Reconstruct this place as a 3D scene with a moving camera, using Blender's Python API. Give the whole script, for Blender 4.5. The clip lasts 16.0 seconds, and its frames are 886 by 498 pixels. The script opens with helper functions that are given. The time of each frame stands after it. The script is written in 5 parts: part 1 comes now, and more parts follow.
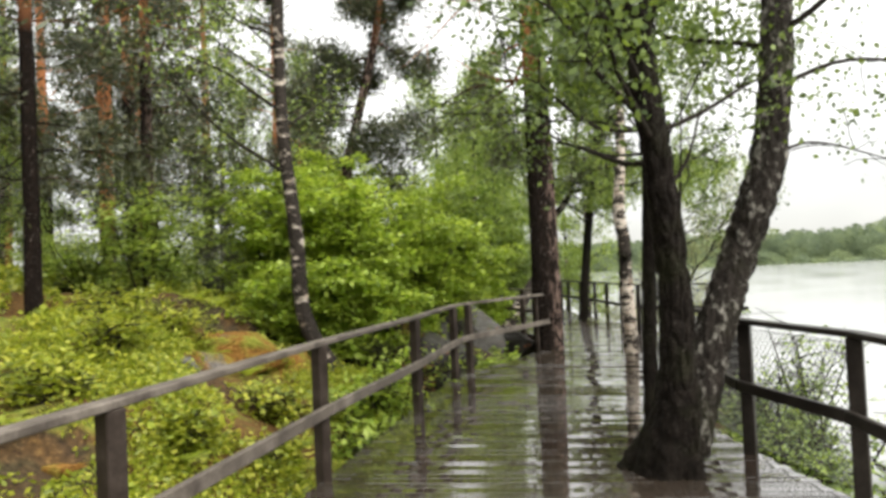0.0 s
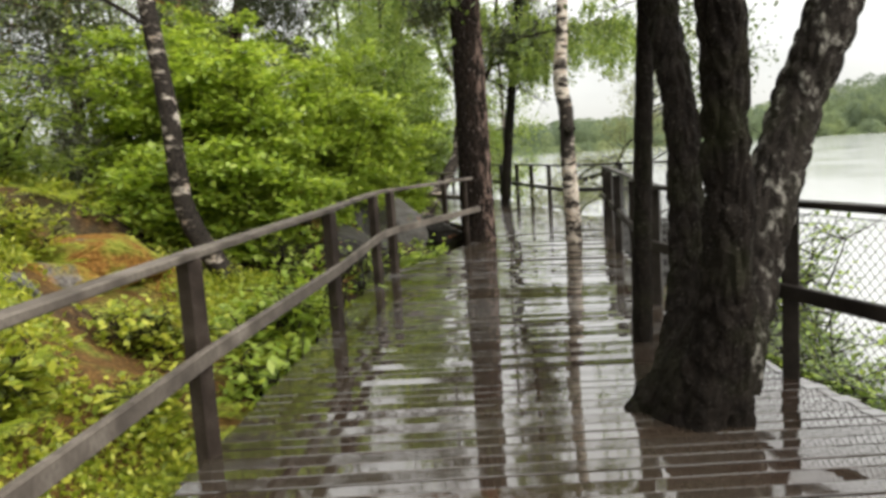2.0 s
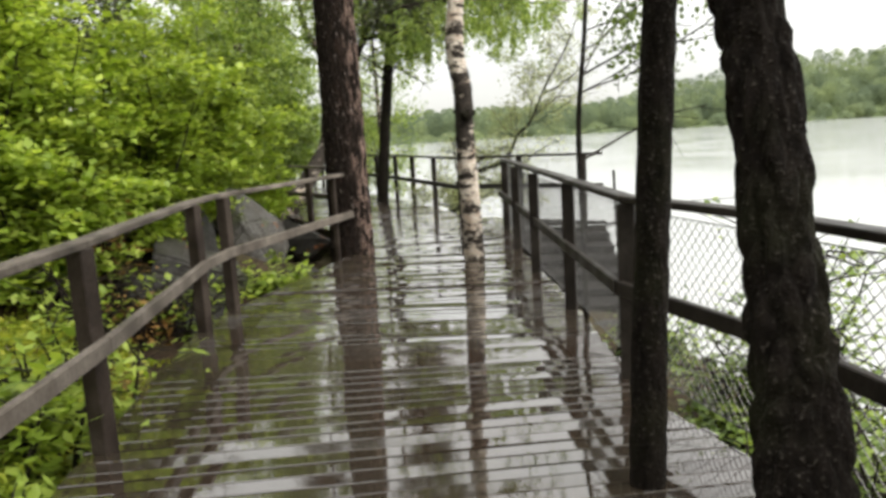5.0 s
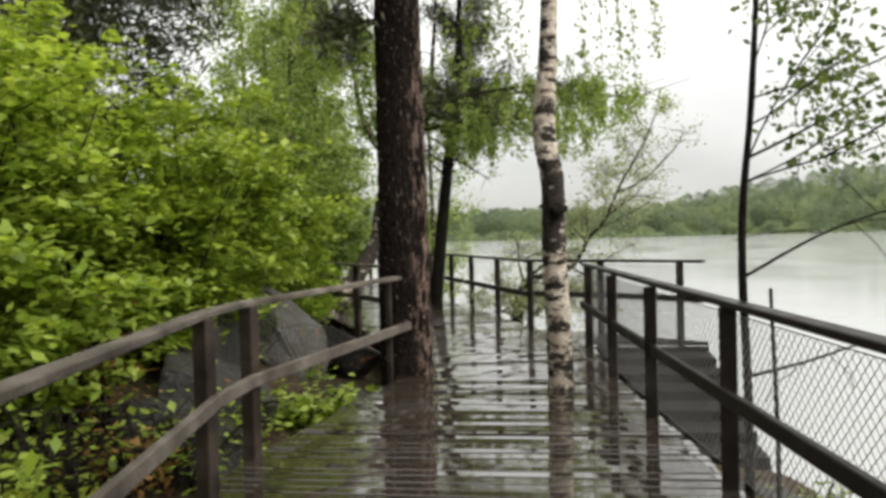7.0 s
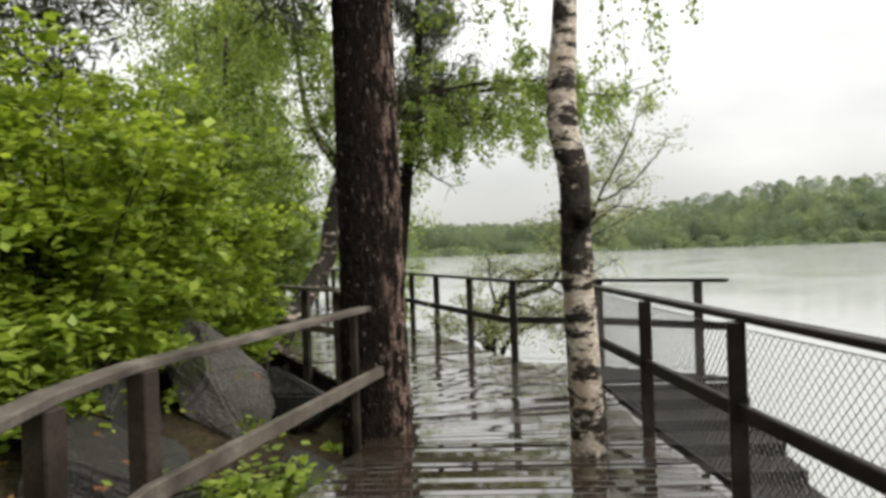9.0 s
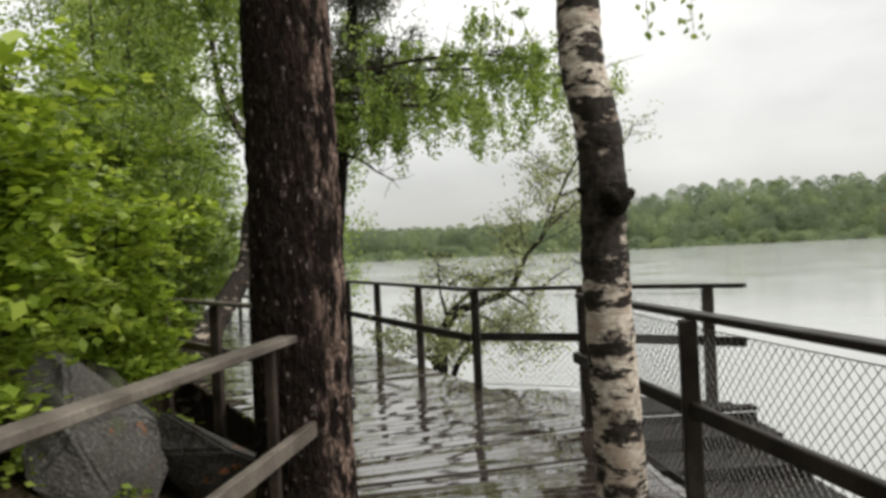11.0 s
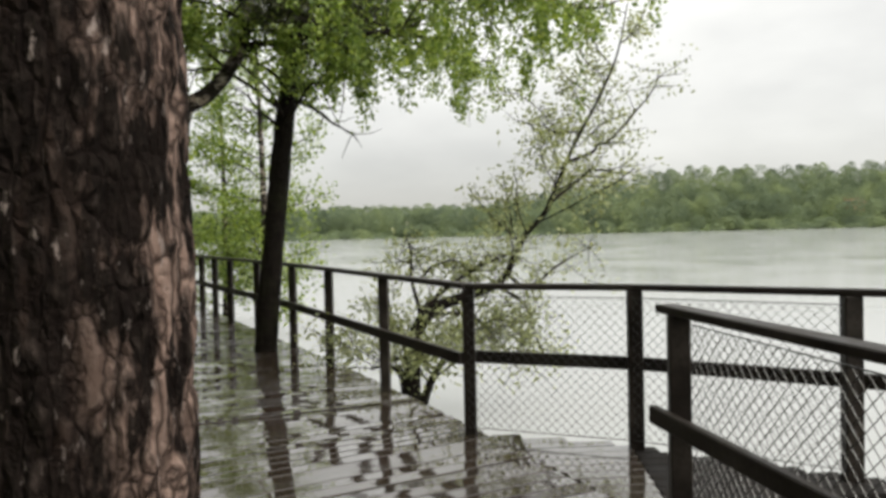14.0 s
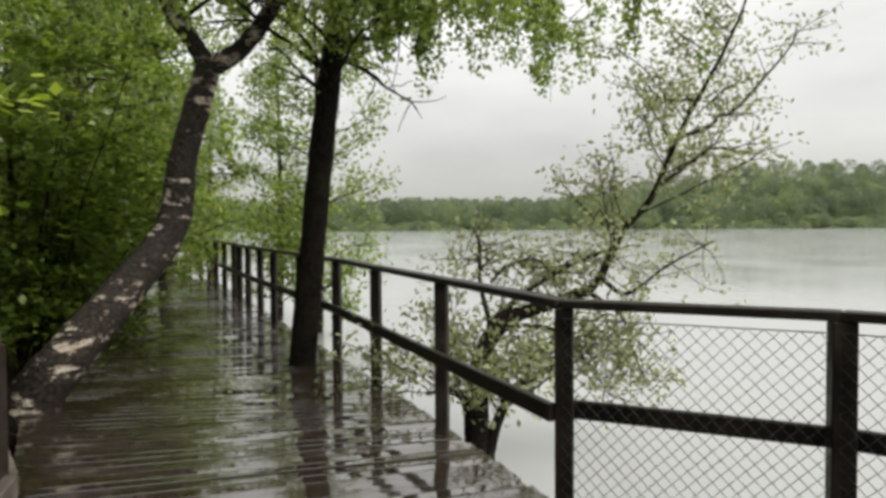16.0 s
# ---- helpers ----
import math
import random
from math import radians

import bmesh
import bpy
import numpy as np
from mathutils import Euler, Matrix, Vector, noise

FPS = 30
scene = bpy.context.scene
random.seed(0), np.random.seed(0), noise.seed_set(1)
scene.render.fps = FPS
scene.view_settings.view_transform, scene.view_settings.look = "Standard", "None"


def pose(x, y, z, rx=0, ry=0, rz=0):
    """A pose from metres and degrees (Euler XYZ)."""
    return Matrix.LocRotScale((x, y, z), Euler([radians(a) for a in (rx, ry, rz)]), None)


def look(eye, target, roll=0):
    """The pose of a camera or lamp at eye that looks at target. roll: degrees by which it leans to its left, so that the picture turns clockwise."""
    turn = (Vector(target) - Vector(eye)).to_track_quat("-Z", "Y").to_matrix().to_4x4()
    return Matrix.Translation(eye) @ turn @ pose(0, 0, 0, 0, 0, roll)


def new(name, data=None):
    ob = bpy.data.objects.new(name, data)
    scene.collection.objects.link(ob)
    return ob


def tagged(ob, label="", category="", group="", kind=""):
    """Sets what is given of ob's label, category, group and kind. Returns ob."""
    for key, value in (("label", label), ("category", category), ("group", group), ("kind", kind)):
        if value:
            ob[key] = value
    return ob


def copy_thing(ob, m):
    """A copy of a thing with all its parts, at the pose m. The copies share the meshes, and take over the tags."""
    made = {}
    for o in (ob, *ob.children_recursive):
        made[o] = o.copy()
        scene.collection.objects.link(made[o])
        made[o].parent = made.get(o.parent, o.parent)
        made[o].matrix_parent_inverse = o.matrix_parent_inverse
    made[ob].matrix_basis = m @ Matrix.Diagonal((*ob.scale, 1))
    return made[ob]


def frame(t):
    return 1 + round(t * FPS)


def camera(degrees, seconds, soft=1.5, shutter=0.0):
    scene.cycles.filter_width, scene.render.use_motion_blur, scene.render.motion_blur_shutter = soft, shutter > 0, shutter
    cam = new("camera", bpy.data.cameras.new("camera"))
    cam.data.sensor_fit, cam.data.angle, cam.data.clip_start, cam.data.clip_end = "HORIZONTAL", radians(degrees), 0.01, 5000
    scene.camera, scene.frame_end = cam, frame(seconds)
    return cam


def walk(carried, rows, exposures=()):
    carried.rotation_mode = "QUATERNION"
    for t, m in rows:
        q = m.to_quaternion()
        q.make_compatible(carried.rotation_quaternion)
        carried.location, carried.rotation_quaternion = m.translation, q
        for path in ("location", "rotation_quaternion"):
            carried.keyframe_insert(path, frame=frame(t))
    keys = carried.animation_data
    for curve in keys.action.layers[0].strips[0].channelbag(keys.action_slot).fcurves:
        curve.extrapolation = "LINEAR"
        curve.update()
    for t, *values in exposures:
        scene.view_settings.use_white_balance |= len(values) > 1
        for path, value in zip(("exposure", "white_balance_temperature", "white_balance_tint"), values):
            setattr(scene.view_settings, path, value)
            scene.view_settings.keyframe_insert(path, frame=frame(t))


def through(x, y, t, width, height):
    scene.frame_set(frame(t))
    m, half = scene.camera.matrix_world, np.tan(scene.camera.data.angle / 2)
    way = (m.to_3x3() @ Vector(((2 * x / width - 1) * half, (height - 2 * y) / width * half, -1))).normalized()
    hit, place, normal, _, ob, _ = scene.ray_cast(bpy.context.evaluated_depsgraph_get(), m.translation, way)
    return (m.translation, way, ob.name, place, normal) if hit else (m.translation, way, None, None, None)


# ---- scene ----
cam = camera(61.0, 16.0, soft=3.4)
PATH = [
    (0, (1.254, -0.202, 1.545), (0.506, 1.652, 1.606), -2.6),
    (0.5, (1.044, 0.236, 1.548), (0.363, 2.117, 1.539), -3.5),
    (1, (0.804, 0.601, 1.522), (0.191, 2.503, 1.434), -3.9),
    (1.5, (0.636, 1.069, 1.502), (0.117, 2.994, 1.345), -3.1),
    (2, (0.386, 1.523, 1.459), (-0.135, 3.437, 1.209), -3.8),
    (2.5, (0.185, 1.972, 1.441), (-0.259, 3.894, 1.111), -5.4),
    (3, (-0.017, 2.44, 1.464), (-0.535, 4.337, 1.094), -4.4),
    (3.5, (-0.088, 2.875, 1.483), (-0.392, 4.824, 1.151), -4.5),
    (6, (-0.342, 4.963, 1.454), (-0.529, 6.938, 1.2), -3.2),
    (6.5, (-0.524, 5.385, 1.488), (-0.793, 7.363, 1.374), -2.5),
    (7, (-0.676, 5.791, 1.473), (-0.975, 7.768, 1.436), -1.5),
    (7.5, (-0.819, 6.248, 1.485), (-1.126, 8.224, 1.472), -1.5),
    (8, (-0.958, 6.693, 1.471), (-1.15, 8.684, 1.465), -2.0),
    (8.5, (-1.113, 7.139, 1.464), (-1.328, 9.127, 1.447), -0.9),
    (9, (-1.255, 7.593, 1.481), (-1.402, 9.587, 1.483), -2.0),
    (11.5, (-1.597, 9.825, 1.462), (-1.547, 11.824, 1.468), -2.3),
    (12, (-1.662, 10.248, 1.455), (-1.594, 12.246, 1.425), -2.0),
    (12.5, (-1.682, 10.744, 1.433), (-1.562, 12.739, 1.365), -2.2),
    (13, (-1.659, 11.157, 1.424), (-1.519, 13.149, 1.312), -1.8),
    (13.5, (-1.627, 11.643, 1.416), (-1.398, 13.627, 1.325), -1.8),
    (14, (-1.586, 12.099, 1.441), (-1.462, 14.094, 1.391), -1.3),
    (14.5, (-1.611, 12.536, 1.434), (-1.456, 14.53, 1.383), -1.4),
    (15, (-1.555, 12.991, 1.433), (-1.405, 14.985, 1.38), -1.3),
    (15.5, (-1.551, 13.398, 1.423), (-1.435, 15.393, 1.365), -1.5),
    (16, (-1.544, 13.857, 1.418), (-1.605, 15.855, 1.351), -0.4),
]
EXPOSURES = [(0.0, 0.95), (1.5, 0.86), (2.5, 0.92), (3.5, 1.27), (6.0, 0.66), (7.5, 0.5), (9.2, 0.46), (11.3, 0.3), (12.0, 0.33), (13.0, 0.4), (13.5, 0.42), (14.0, 0.36), (14.5, 0.3), (15.0, 0.13), (15.5, 0.17), (16.0, 0.24)]
walk(cam, [(t, look(eye, target, roll)) for t, eye, target, roll in PATH], EXPOSURES)

# ---- world, sun ----
world = bpy.data.worlds.new("overcast")
scene.world = world
world.use_nodes = True
wn, wl = world.node_tree.nodes, world.node_tree.links
wn.clear()
w_out, w_bg, w_sum = wn.new("ShaderNodeOutputWorld"), wn.new("ShaderNodeBackground"), wn.new("ShaderNodeBackground")
w_add = wn.new("ShaderNodeAddShader")
w_sky = wn.new("ShaderNodeTexSky")
w_sky.sky_type, w_sky.sun_disc = "NISHITA", False
w_sky.sun_elevation, w_sky.sun_rotation = radians(43), radians(119)
w_co, w_sep, w_map = wn.new("ShaderNodeTexCoord"), wn.new("ShaderNodeSeparateXYZ"), wn.new("ShaderNodeMapRange")
w_noise, w_ramp, w_mul = wn.new("ShaderNodeTexNoise"), wn.new("ShaderNodeValToRGB"), wn.new("ShaderNodeMixRGB")
w_stretch = wn.new("ShaderNodeMapping")
w_stretch.inputs["Scale"].default_value = (1.0, 1.0, 2.6)
w_noise.inputs["Scale"].default_value, w_noise.inputs["Detail"].default_value = 2.2, 6
w_ramp.color_ramp.elements[0].position, w_ramp.color_ramp.elements[1].position = 0.3, 0.7
w_ramp.color_ramp.elements[0].color, w_ramp.color_ramp.elements[1].color = (0.655, 0.65, 0.625, 1), (1.0, 0.99, 0.94, 1)
w_mul.blend_type, w_mul.inputs["Fac"].default_value = "MULTIPLY", 1.0
# overcast skies are about three times as bright overhead as at the horizon
w_map.inputs["From Min"].default_value, w_map.inputs["From Max"].default_value = 0.0, 1.0
w_map.inputs["To Min"].default_value, w_map.inputs["To Max"].default_value = 0.58, 2.4
wl.new(w_co.outputs["Generated"], w_sep.inputs[0])
wl.new(w_co.outputs["Generated"], w_stretch.inputs["Vector"])
wl.new(w_stretch.outputs[0], w_noise.inputs["Vector"])
wl.new(w_noise.outputs["Fac"], w_ramp.inputs["Fac"])
wl.new(w_sep.outputs["Z"], w_map.inputs["Value"])
wl.new(w_ramp.outputs["Color"], w_mul.inputs["Color1"])
wl.new(w_map.outputs["Result"], w_mul.inputs["Color2"])
wl.new(w_mul.outputs["Color"], w_bg.inputs["Color"])
w_bg.inputs["Strength"].default_value = 0.93
wl.new(w_sky.outputs["Color"], w_sum.inputs["Color"])
w_sum.inputs["Strength"].default_value = 0.01
wl.new(w_bg.outputs[0], w_add.inputs[0])
wl.new(w_sum.outputs[0], w_add.inputs[1])
wl.new(w_add.outputs[0], w_out.inputs["Surface"])

sun = new("sun", bpy.data.lights.new("sun", "SUN"))
sun.data.energy, sun.data.angle, sun.data.color = 2.5, radians(40), (1.0, 0.955, 0.87)
sun.matrix_world = look((44, -14, 46), (0, 10, 0))


# ---- materials ----
class Mat:
    """A small builder of node materials."""

    def __init__(self, name, rough=0.8, metal=0.0, gloss=0.12):
        self.m = bpy.data.materials.new(name)
        self.m.use_nodes = True
        self.n, self.l = self.m.node_tree.nodes, self.m.node_tree.links
        self.b = self.n["Principled BSDF"]
        self.b.inputs["Roughness"].default_value, self.b.inputs["Metallic"].default_value = rough, metal
        self.b.inputs["Specular IOR Level"].default_value = gloss
        self.co = self.n.new("ShaderNodeTexCoord").outputs["Object"]

    def scaled(self, sx, sy, sz, world_space=False):
        k = self.n.new("ShaderNodeMapping")
        k.inputs["Scale"].default_value = (sx, sy, sz)
        self.l.new(self.n.new("ShaderNodeNewGeometry").outputs["Position"] if world_space else self.co, k.inputs["Vector"])
        return k.outputs[0]

    def noise(self, scale, detail=5, co=None, rough=0.55):
        k = self.n.new("ShaderNodeTexNoise")
        k.inputs["Scale"].default_value, k.inputs["Detail"].default_value, k.inputs["Roughness"].default_value = scale, detail, rough
        self.l.new(co or self.co, k.inputs["Vector"])
        return k.outputs["Fac"]

    def voronoi(self, scale, co=None, feature="F1", out="Distance"):
        k = self.n.new("ShaderNodeTexVoronoi")
        k.feature = feature
        k.inputs["Scale"].default_value = scale
        self.l.new(co or self.co, k.inputs["Vector"])
        return k.outputs[out]

    def ramp(self, fac, *stops):
        k = self.n.new("ShaderNodeValToRGB")
        e = k.color_ramp.elements
        while len(e) < len(stops):
            e.new(0.5)
        for el, (p, c) in zip(e, stops):
            el.position, el.color = p, (*c, 1) if len(c) == 3 else c
        self.l.new(fac, k.inputs["Fac"])
        return k.outputs["Color"]

    def span(self, fac, a, b, c, d):
        k = self.n.new("ShaderNodeMapRange")
        for key, v in zip(("From Min", "From Max", "To Min", "To Max"), (a, b, c, d)):
            k.inputs[key].default_value = v
        self.l.new(fac, k.inputs["Value"])
        return k.outputs["Result"]

    def mix(self, fac, a, b, kind="MIX"):
        k = self.n.new("ShaderNodeMixRGB")
        k.blend_type = kind
        for key, v in (("Fac", fac), ("Color1", a), ("Color2", b)):
            if isinstance(v, (int, float)):
                k.inputs[key].default_value = v
            elif isinstance(v, tuple):
                k.inputs[key].default_value = (*v, 1)
            else:
                self.l.new(v, k.inputs[key])
        return k.outputs["Color"]

    def info(self, out="Random"):
        return self.n.new("ShaderNodeObjectInfo").outputs[out]

    def island(self):
        return self.n.new("ShaderNodeNewGeometry").outputs["Random Per Island"]

    def height(self):
        k = self.n.new("ShaderNodeSeparateXYZ")
        self.l.new(self.co, k.inputs[0])
        return k.outputs["Z"]

    def set(self, key, v):
        self.l.new(v, self.b.inputs[key])
        return self

    def bump(self, h, strength=0.5, distance=0.01):
        k = self.n.new("ShaderNodeBump")
        k.inputs["Strength"].default_value, k.inputs["Distance"].default_value = strength, distance
        self.l.new(h, k.inputs["Height"])
        self.l.new(k.outputs[0], self.b.inputs["Normal"])
        return self


def leaf_material(name, dark, mid, light, through=0.4):
    k = Mat(name, 0.38, gloss=0.42)
    col = k.ramp(k.island(), (0.0, dark), (0.5, mid), (1.0, light))
    patch = k.noise(0.9, 3, k.scaled(1, 1, 1, True))
    col = k.mix(k.span(patch, 0.4, 0.7, 0.0, 0.3), col, dark)
    k.set("Base Color", col)
    tr, mx = k.n.new("ShaderNodeBsdfTranslucent"), k.n.new("ShaderNodeMixShader")
    k.l.new(k.mix(1.0, col, (1.0, 0.98, 0.55), "MULTIPLY"), tr.inputs["Color"])
    mx.inputs["Fac"].default_value = through
    k.l.new(k.b.outputs[0], mx.inputs[1])
    k.l.new(tr.outputs[0], mx.inputs[2])
    k.l.new(mx.outputs[0], k.n["Material Output"].inputs["Surface"])
    return k.m


def make_wet_deck():
    k = Mat("wet_deck_boards", 0.1)
    grain = k.noise(1.0, 6, k.scaled(3, 60, 60))
    stain = k.noise(1.3, 4, k.scaled(1, 1, 1, True))
    col = k.ramp(grain, (0.3, (0.014, 0.009, 0.0065)), (0.6, (0.032, 0.0215, 0.0155)), (0.8, (0.06, 0.043, 0.032)))
    col = k.mix(k.span(stain, 0.4, 0.65, 0, 0.5), col, (0.04, 0.036, 0.024))
    col = k.mix(k.span(k.info(), 0, 1, 0, 0.35), col, (0.03, 0.026, 0.023))
    k.set("Base Color", col)
    pool = k.noise(2.3, 3, k.scaled(1, 1, 1, True))
    # water stands on most of the walk; the higher boards show through it
    k.set("Roughness", k.mix(k.span(k.info(), 0.55, 0.9, 0.0, 1.0), k.span(pool, 0.4, 0.72, 0.02, 0.07), k.span(pool, 0.35, 0.7, 0.05, 0.2)))
    k.b.inputs["Specular IOR Level"].default_value = 0.5
    k.b.inputs["Coat Weight"].default_value = 0.75
    k.b.inputs["Coat Roughness"].default_value, k.b.inputs["Coat IOR"].default_value = 0.025, 1.37
    k.bump(k.noise(1.0, 3, k.scaled(1.6, 10, 10)), 0.10, 0.01)
    return k.m


def make_rail_wood(name, a, b, c, rough=0.55):
    k = Mat(name, rough, gloss=0.1)
    grain = k.noise(1.0, 6, k.scaled(4, 4, 4, True))
    fine = k.noise(45, 4)
    col = k.ramp(grain, (0.3, a), (0.5, b), (0.72, c))
    col = k.mix(k.span(fine, 0.4, 0.7, 0, 0.5), col, a)
    k.set("Base Color", col)
    k.set("Roughness", k.span(grain, 0.3, 0.7, rough - 0.2, rough + 0.1))
    k.bump(fine, 0.35, 0.004)
    return k.m


def make_pine_bark(name, orange_from):
    k = Mat(name, 0.85, gloss=0.04)
    warp = k.n.new("ShaderNodeTexNoise")
    warp.inputs["Scale"].default_value, warp.inputs["Detail"].default_value = 7.0, 5
    k.l.new(k.co, warp.inputs["Vector"])
    bent = k.n.new("ShaderNodeVectorMath")
    bent.operation = "MULTIPLY_ADD"
    bent.inputs[1].default_value = (0.07, 0.07, 0.12)
    k.l.new(warp.outputs["Color"], bent.inputs[0])
    k.l.new(k.scaled(1, 1, 0.27), bent.inputs[2])
    co = bent.outputs[0]
    plate = k.voronoi(26, co, "DISTANCE_TO_EDGE")
    fine = k.noise(48, 6, k.scaled(1, 1, 0.45))
    fleck = k.noise(1.0, 4, k.scaled(34, 34, 13), 0.6)
    scale = k.noise(1.0, 4, k.scaled(15, 15, 5), 0.6)
    col = k.ramp(fine, (0.3, (0.005, 0.004, 0.0035)), (0.55, (0.015, 0.0115, 0.0095)), (0.8, (0.055, 0.042, 0.036)))
    col = k.mix(k.span(scale, 0.52, 0.68, 0, 0.5), col, (0.05, 0.032, 0.025))
    # the plates on the lake side are painted paler, for the skylight there
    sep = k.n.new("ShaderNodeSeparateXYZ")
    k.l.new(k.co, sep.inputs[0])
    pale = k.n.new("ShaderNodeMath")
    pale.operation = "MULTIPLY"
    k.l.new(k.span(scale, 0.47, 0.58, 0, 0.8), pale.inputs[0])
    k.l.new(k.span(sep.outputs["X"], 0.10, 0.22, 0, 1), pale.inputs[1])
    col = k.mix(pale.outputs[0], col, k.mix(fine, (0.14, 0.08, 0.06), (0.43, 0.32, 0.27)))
    col = k.mix(k.span(fleck, 0.62, 0.69, 0, 0.75), col, (0.31, 0.255, 0.23))
    col = k.mix(k.span(plate, 0.0, 0.16, 0.8, 0.0), col, (0.010, 0.007, 0.006))
    up = k.mix(fine, (0.30, 0.115, 0.05), (0.5, 0.22, 0.10))
    col = k.mix(k.span(k.height(), orange_from, orange_from + 1.2, 0.0, 1.0), col, up)
    k.set("Base Color", col)
    k.bump(k.mix(0.45, k.span(plate, 0, 0.3, 0, 1), fine), 1.0, 0.025)
    return k.m


def make_birch_bark(name, dark_amount=0.5, zone=None):
    k = Mat(name, 0.6, gloss=0.04)
    bands = k.noise(1.0, 5, k.scaled(3.2, 3.2, 9.5), 0.7)
    big = k.noise(2.9, 4, k.scaled(1, 1, 1.2), 0.65)
    lent = k.noise(1.0, 3, k.scaled(9, 9, 70))
    fine = k.noise(30, 5)
    white = k.ramp(fine, (0.3, (0.22, 0.18, 0.145)), (0.55, (0.46, 0.41, 0.35)), (0.8, (0.66, 0.62, 0.56)))
    white = k.mix(k.span(lent, 0.52, 0.64, 0, 0.7), white, (0.2, 0.15, 0.12))
    white = k.mix(k.span(k.noise(4.5, 5), 0.5, 0.66, 0, 0.75), white, (0.27, 0.2, 0.15))
    black = k.ramp(fine, (0.3, (0.009, 0.008, 0.007)), (0.7, (0.045, 0.037, 0.031)))
    if zone:
        z = k.height()
        extra = k.n.new("ShaderNodeMath")
        extra.operation = "SUBTRACT"
        k.l.new(k.span(z, zone[0], zone[0] + 0.04, -0.02, 0.125), extra.inputs[0])
        k.l.new(k.span(z, zone[1], zone[1] + 0.05, 0.0, 0.145), extra.inputs[1])
        more = k.n.new("ShaderNodeMath")
        more.operation = "ADD"
        k.l.new(big, more.inputs[0])
        k.l.new(extra.outputs[0], more.inputs[1])
        big = more.outputs[0]
    m1 = k.span(bands, 0.62 - 0.2 * dark_amount, 0.66 - 0.2 * dark_amount, 0.0, 1.0)
    m2 = k.span(big, 0.60 - 0.14 * dark_amount, 0.66 - 0.14 * dark_amount, 0.0, 1.0)
    col = k.mix(m1, white, black)
    col = k.mix(m2, col, black)
    k.set("Base Color", col)
    k.bump(k.mix(0.5, fine, m1), 0.8, 0.016)
    return k.m


def make_grey_bark(name, a, b, moss=0.3, pale=0.0):
    k = Mat(name, 0.8, gloss=0.04)
    ridges = k.noise(1.0, 6, k.scaled(26, 26, 9), 0.68)
    flake = k.noise(70, 4)
    patch = k.noise(1.0, 6, k.scaled(11, 11, 7), 0.7)
    col = k.ramp(ridges, (0.3, a), (0.7, b))
    col = k.mix(k.span(patch, 0.66 - 0.22 * pale, 0.76 - 0.22 * pale, 0, max(moss, pale)), col, (0.30, 0.285, 0.25))
    col = k.mix(k.span(k.noise(2.2, 3), 0.5, 0.7, 0, moss), col, (0.03, 0.036, 0.012))
    col = k.mix(k.span(flake, 0.58, 0.72, 0, 0.5), col, (0.12, 0.105, 0.09))
    k.set("Base Color", col)
    k.set("Roughness", k.span(patch, 0.3, 0.7, 0.5, 0.85))
    k.bump(k.mix(0.4, ridges, flake), 1.0, 0.03)
    return k.m


# places of the slope where brown litter lies bare: x, y, radius
BARE = [(-6.3, 8.9, 1.1), (-5.6, 9.4, 0.8), (-5.2, 8.4, 0.6), (-3.6, 3.7, 0.6), (-4.4, 6.6, 0.5)]


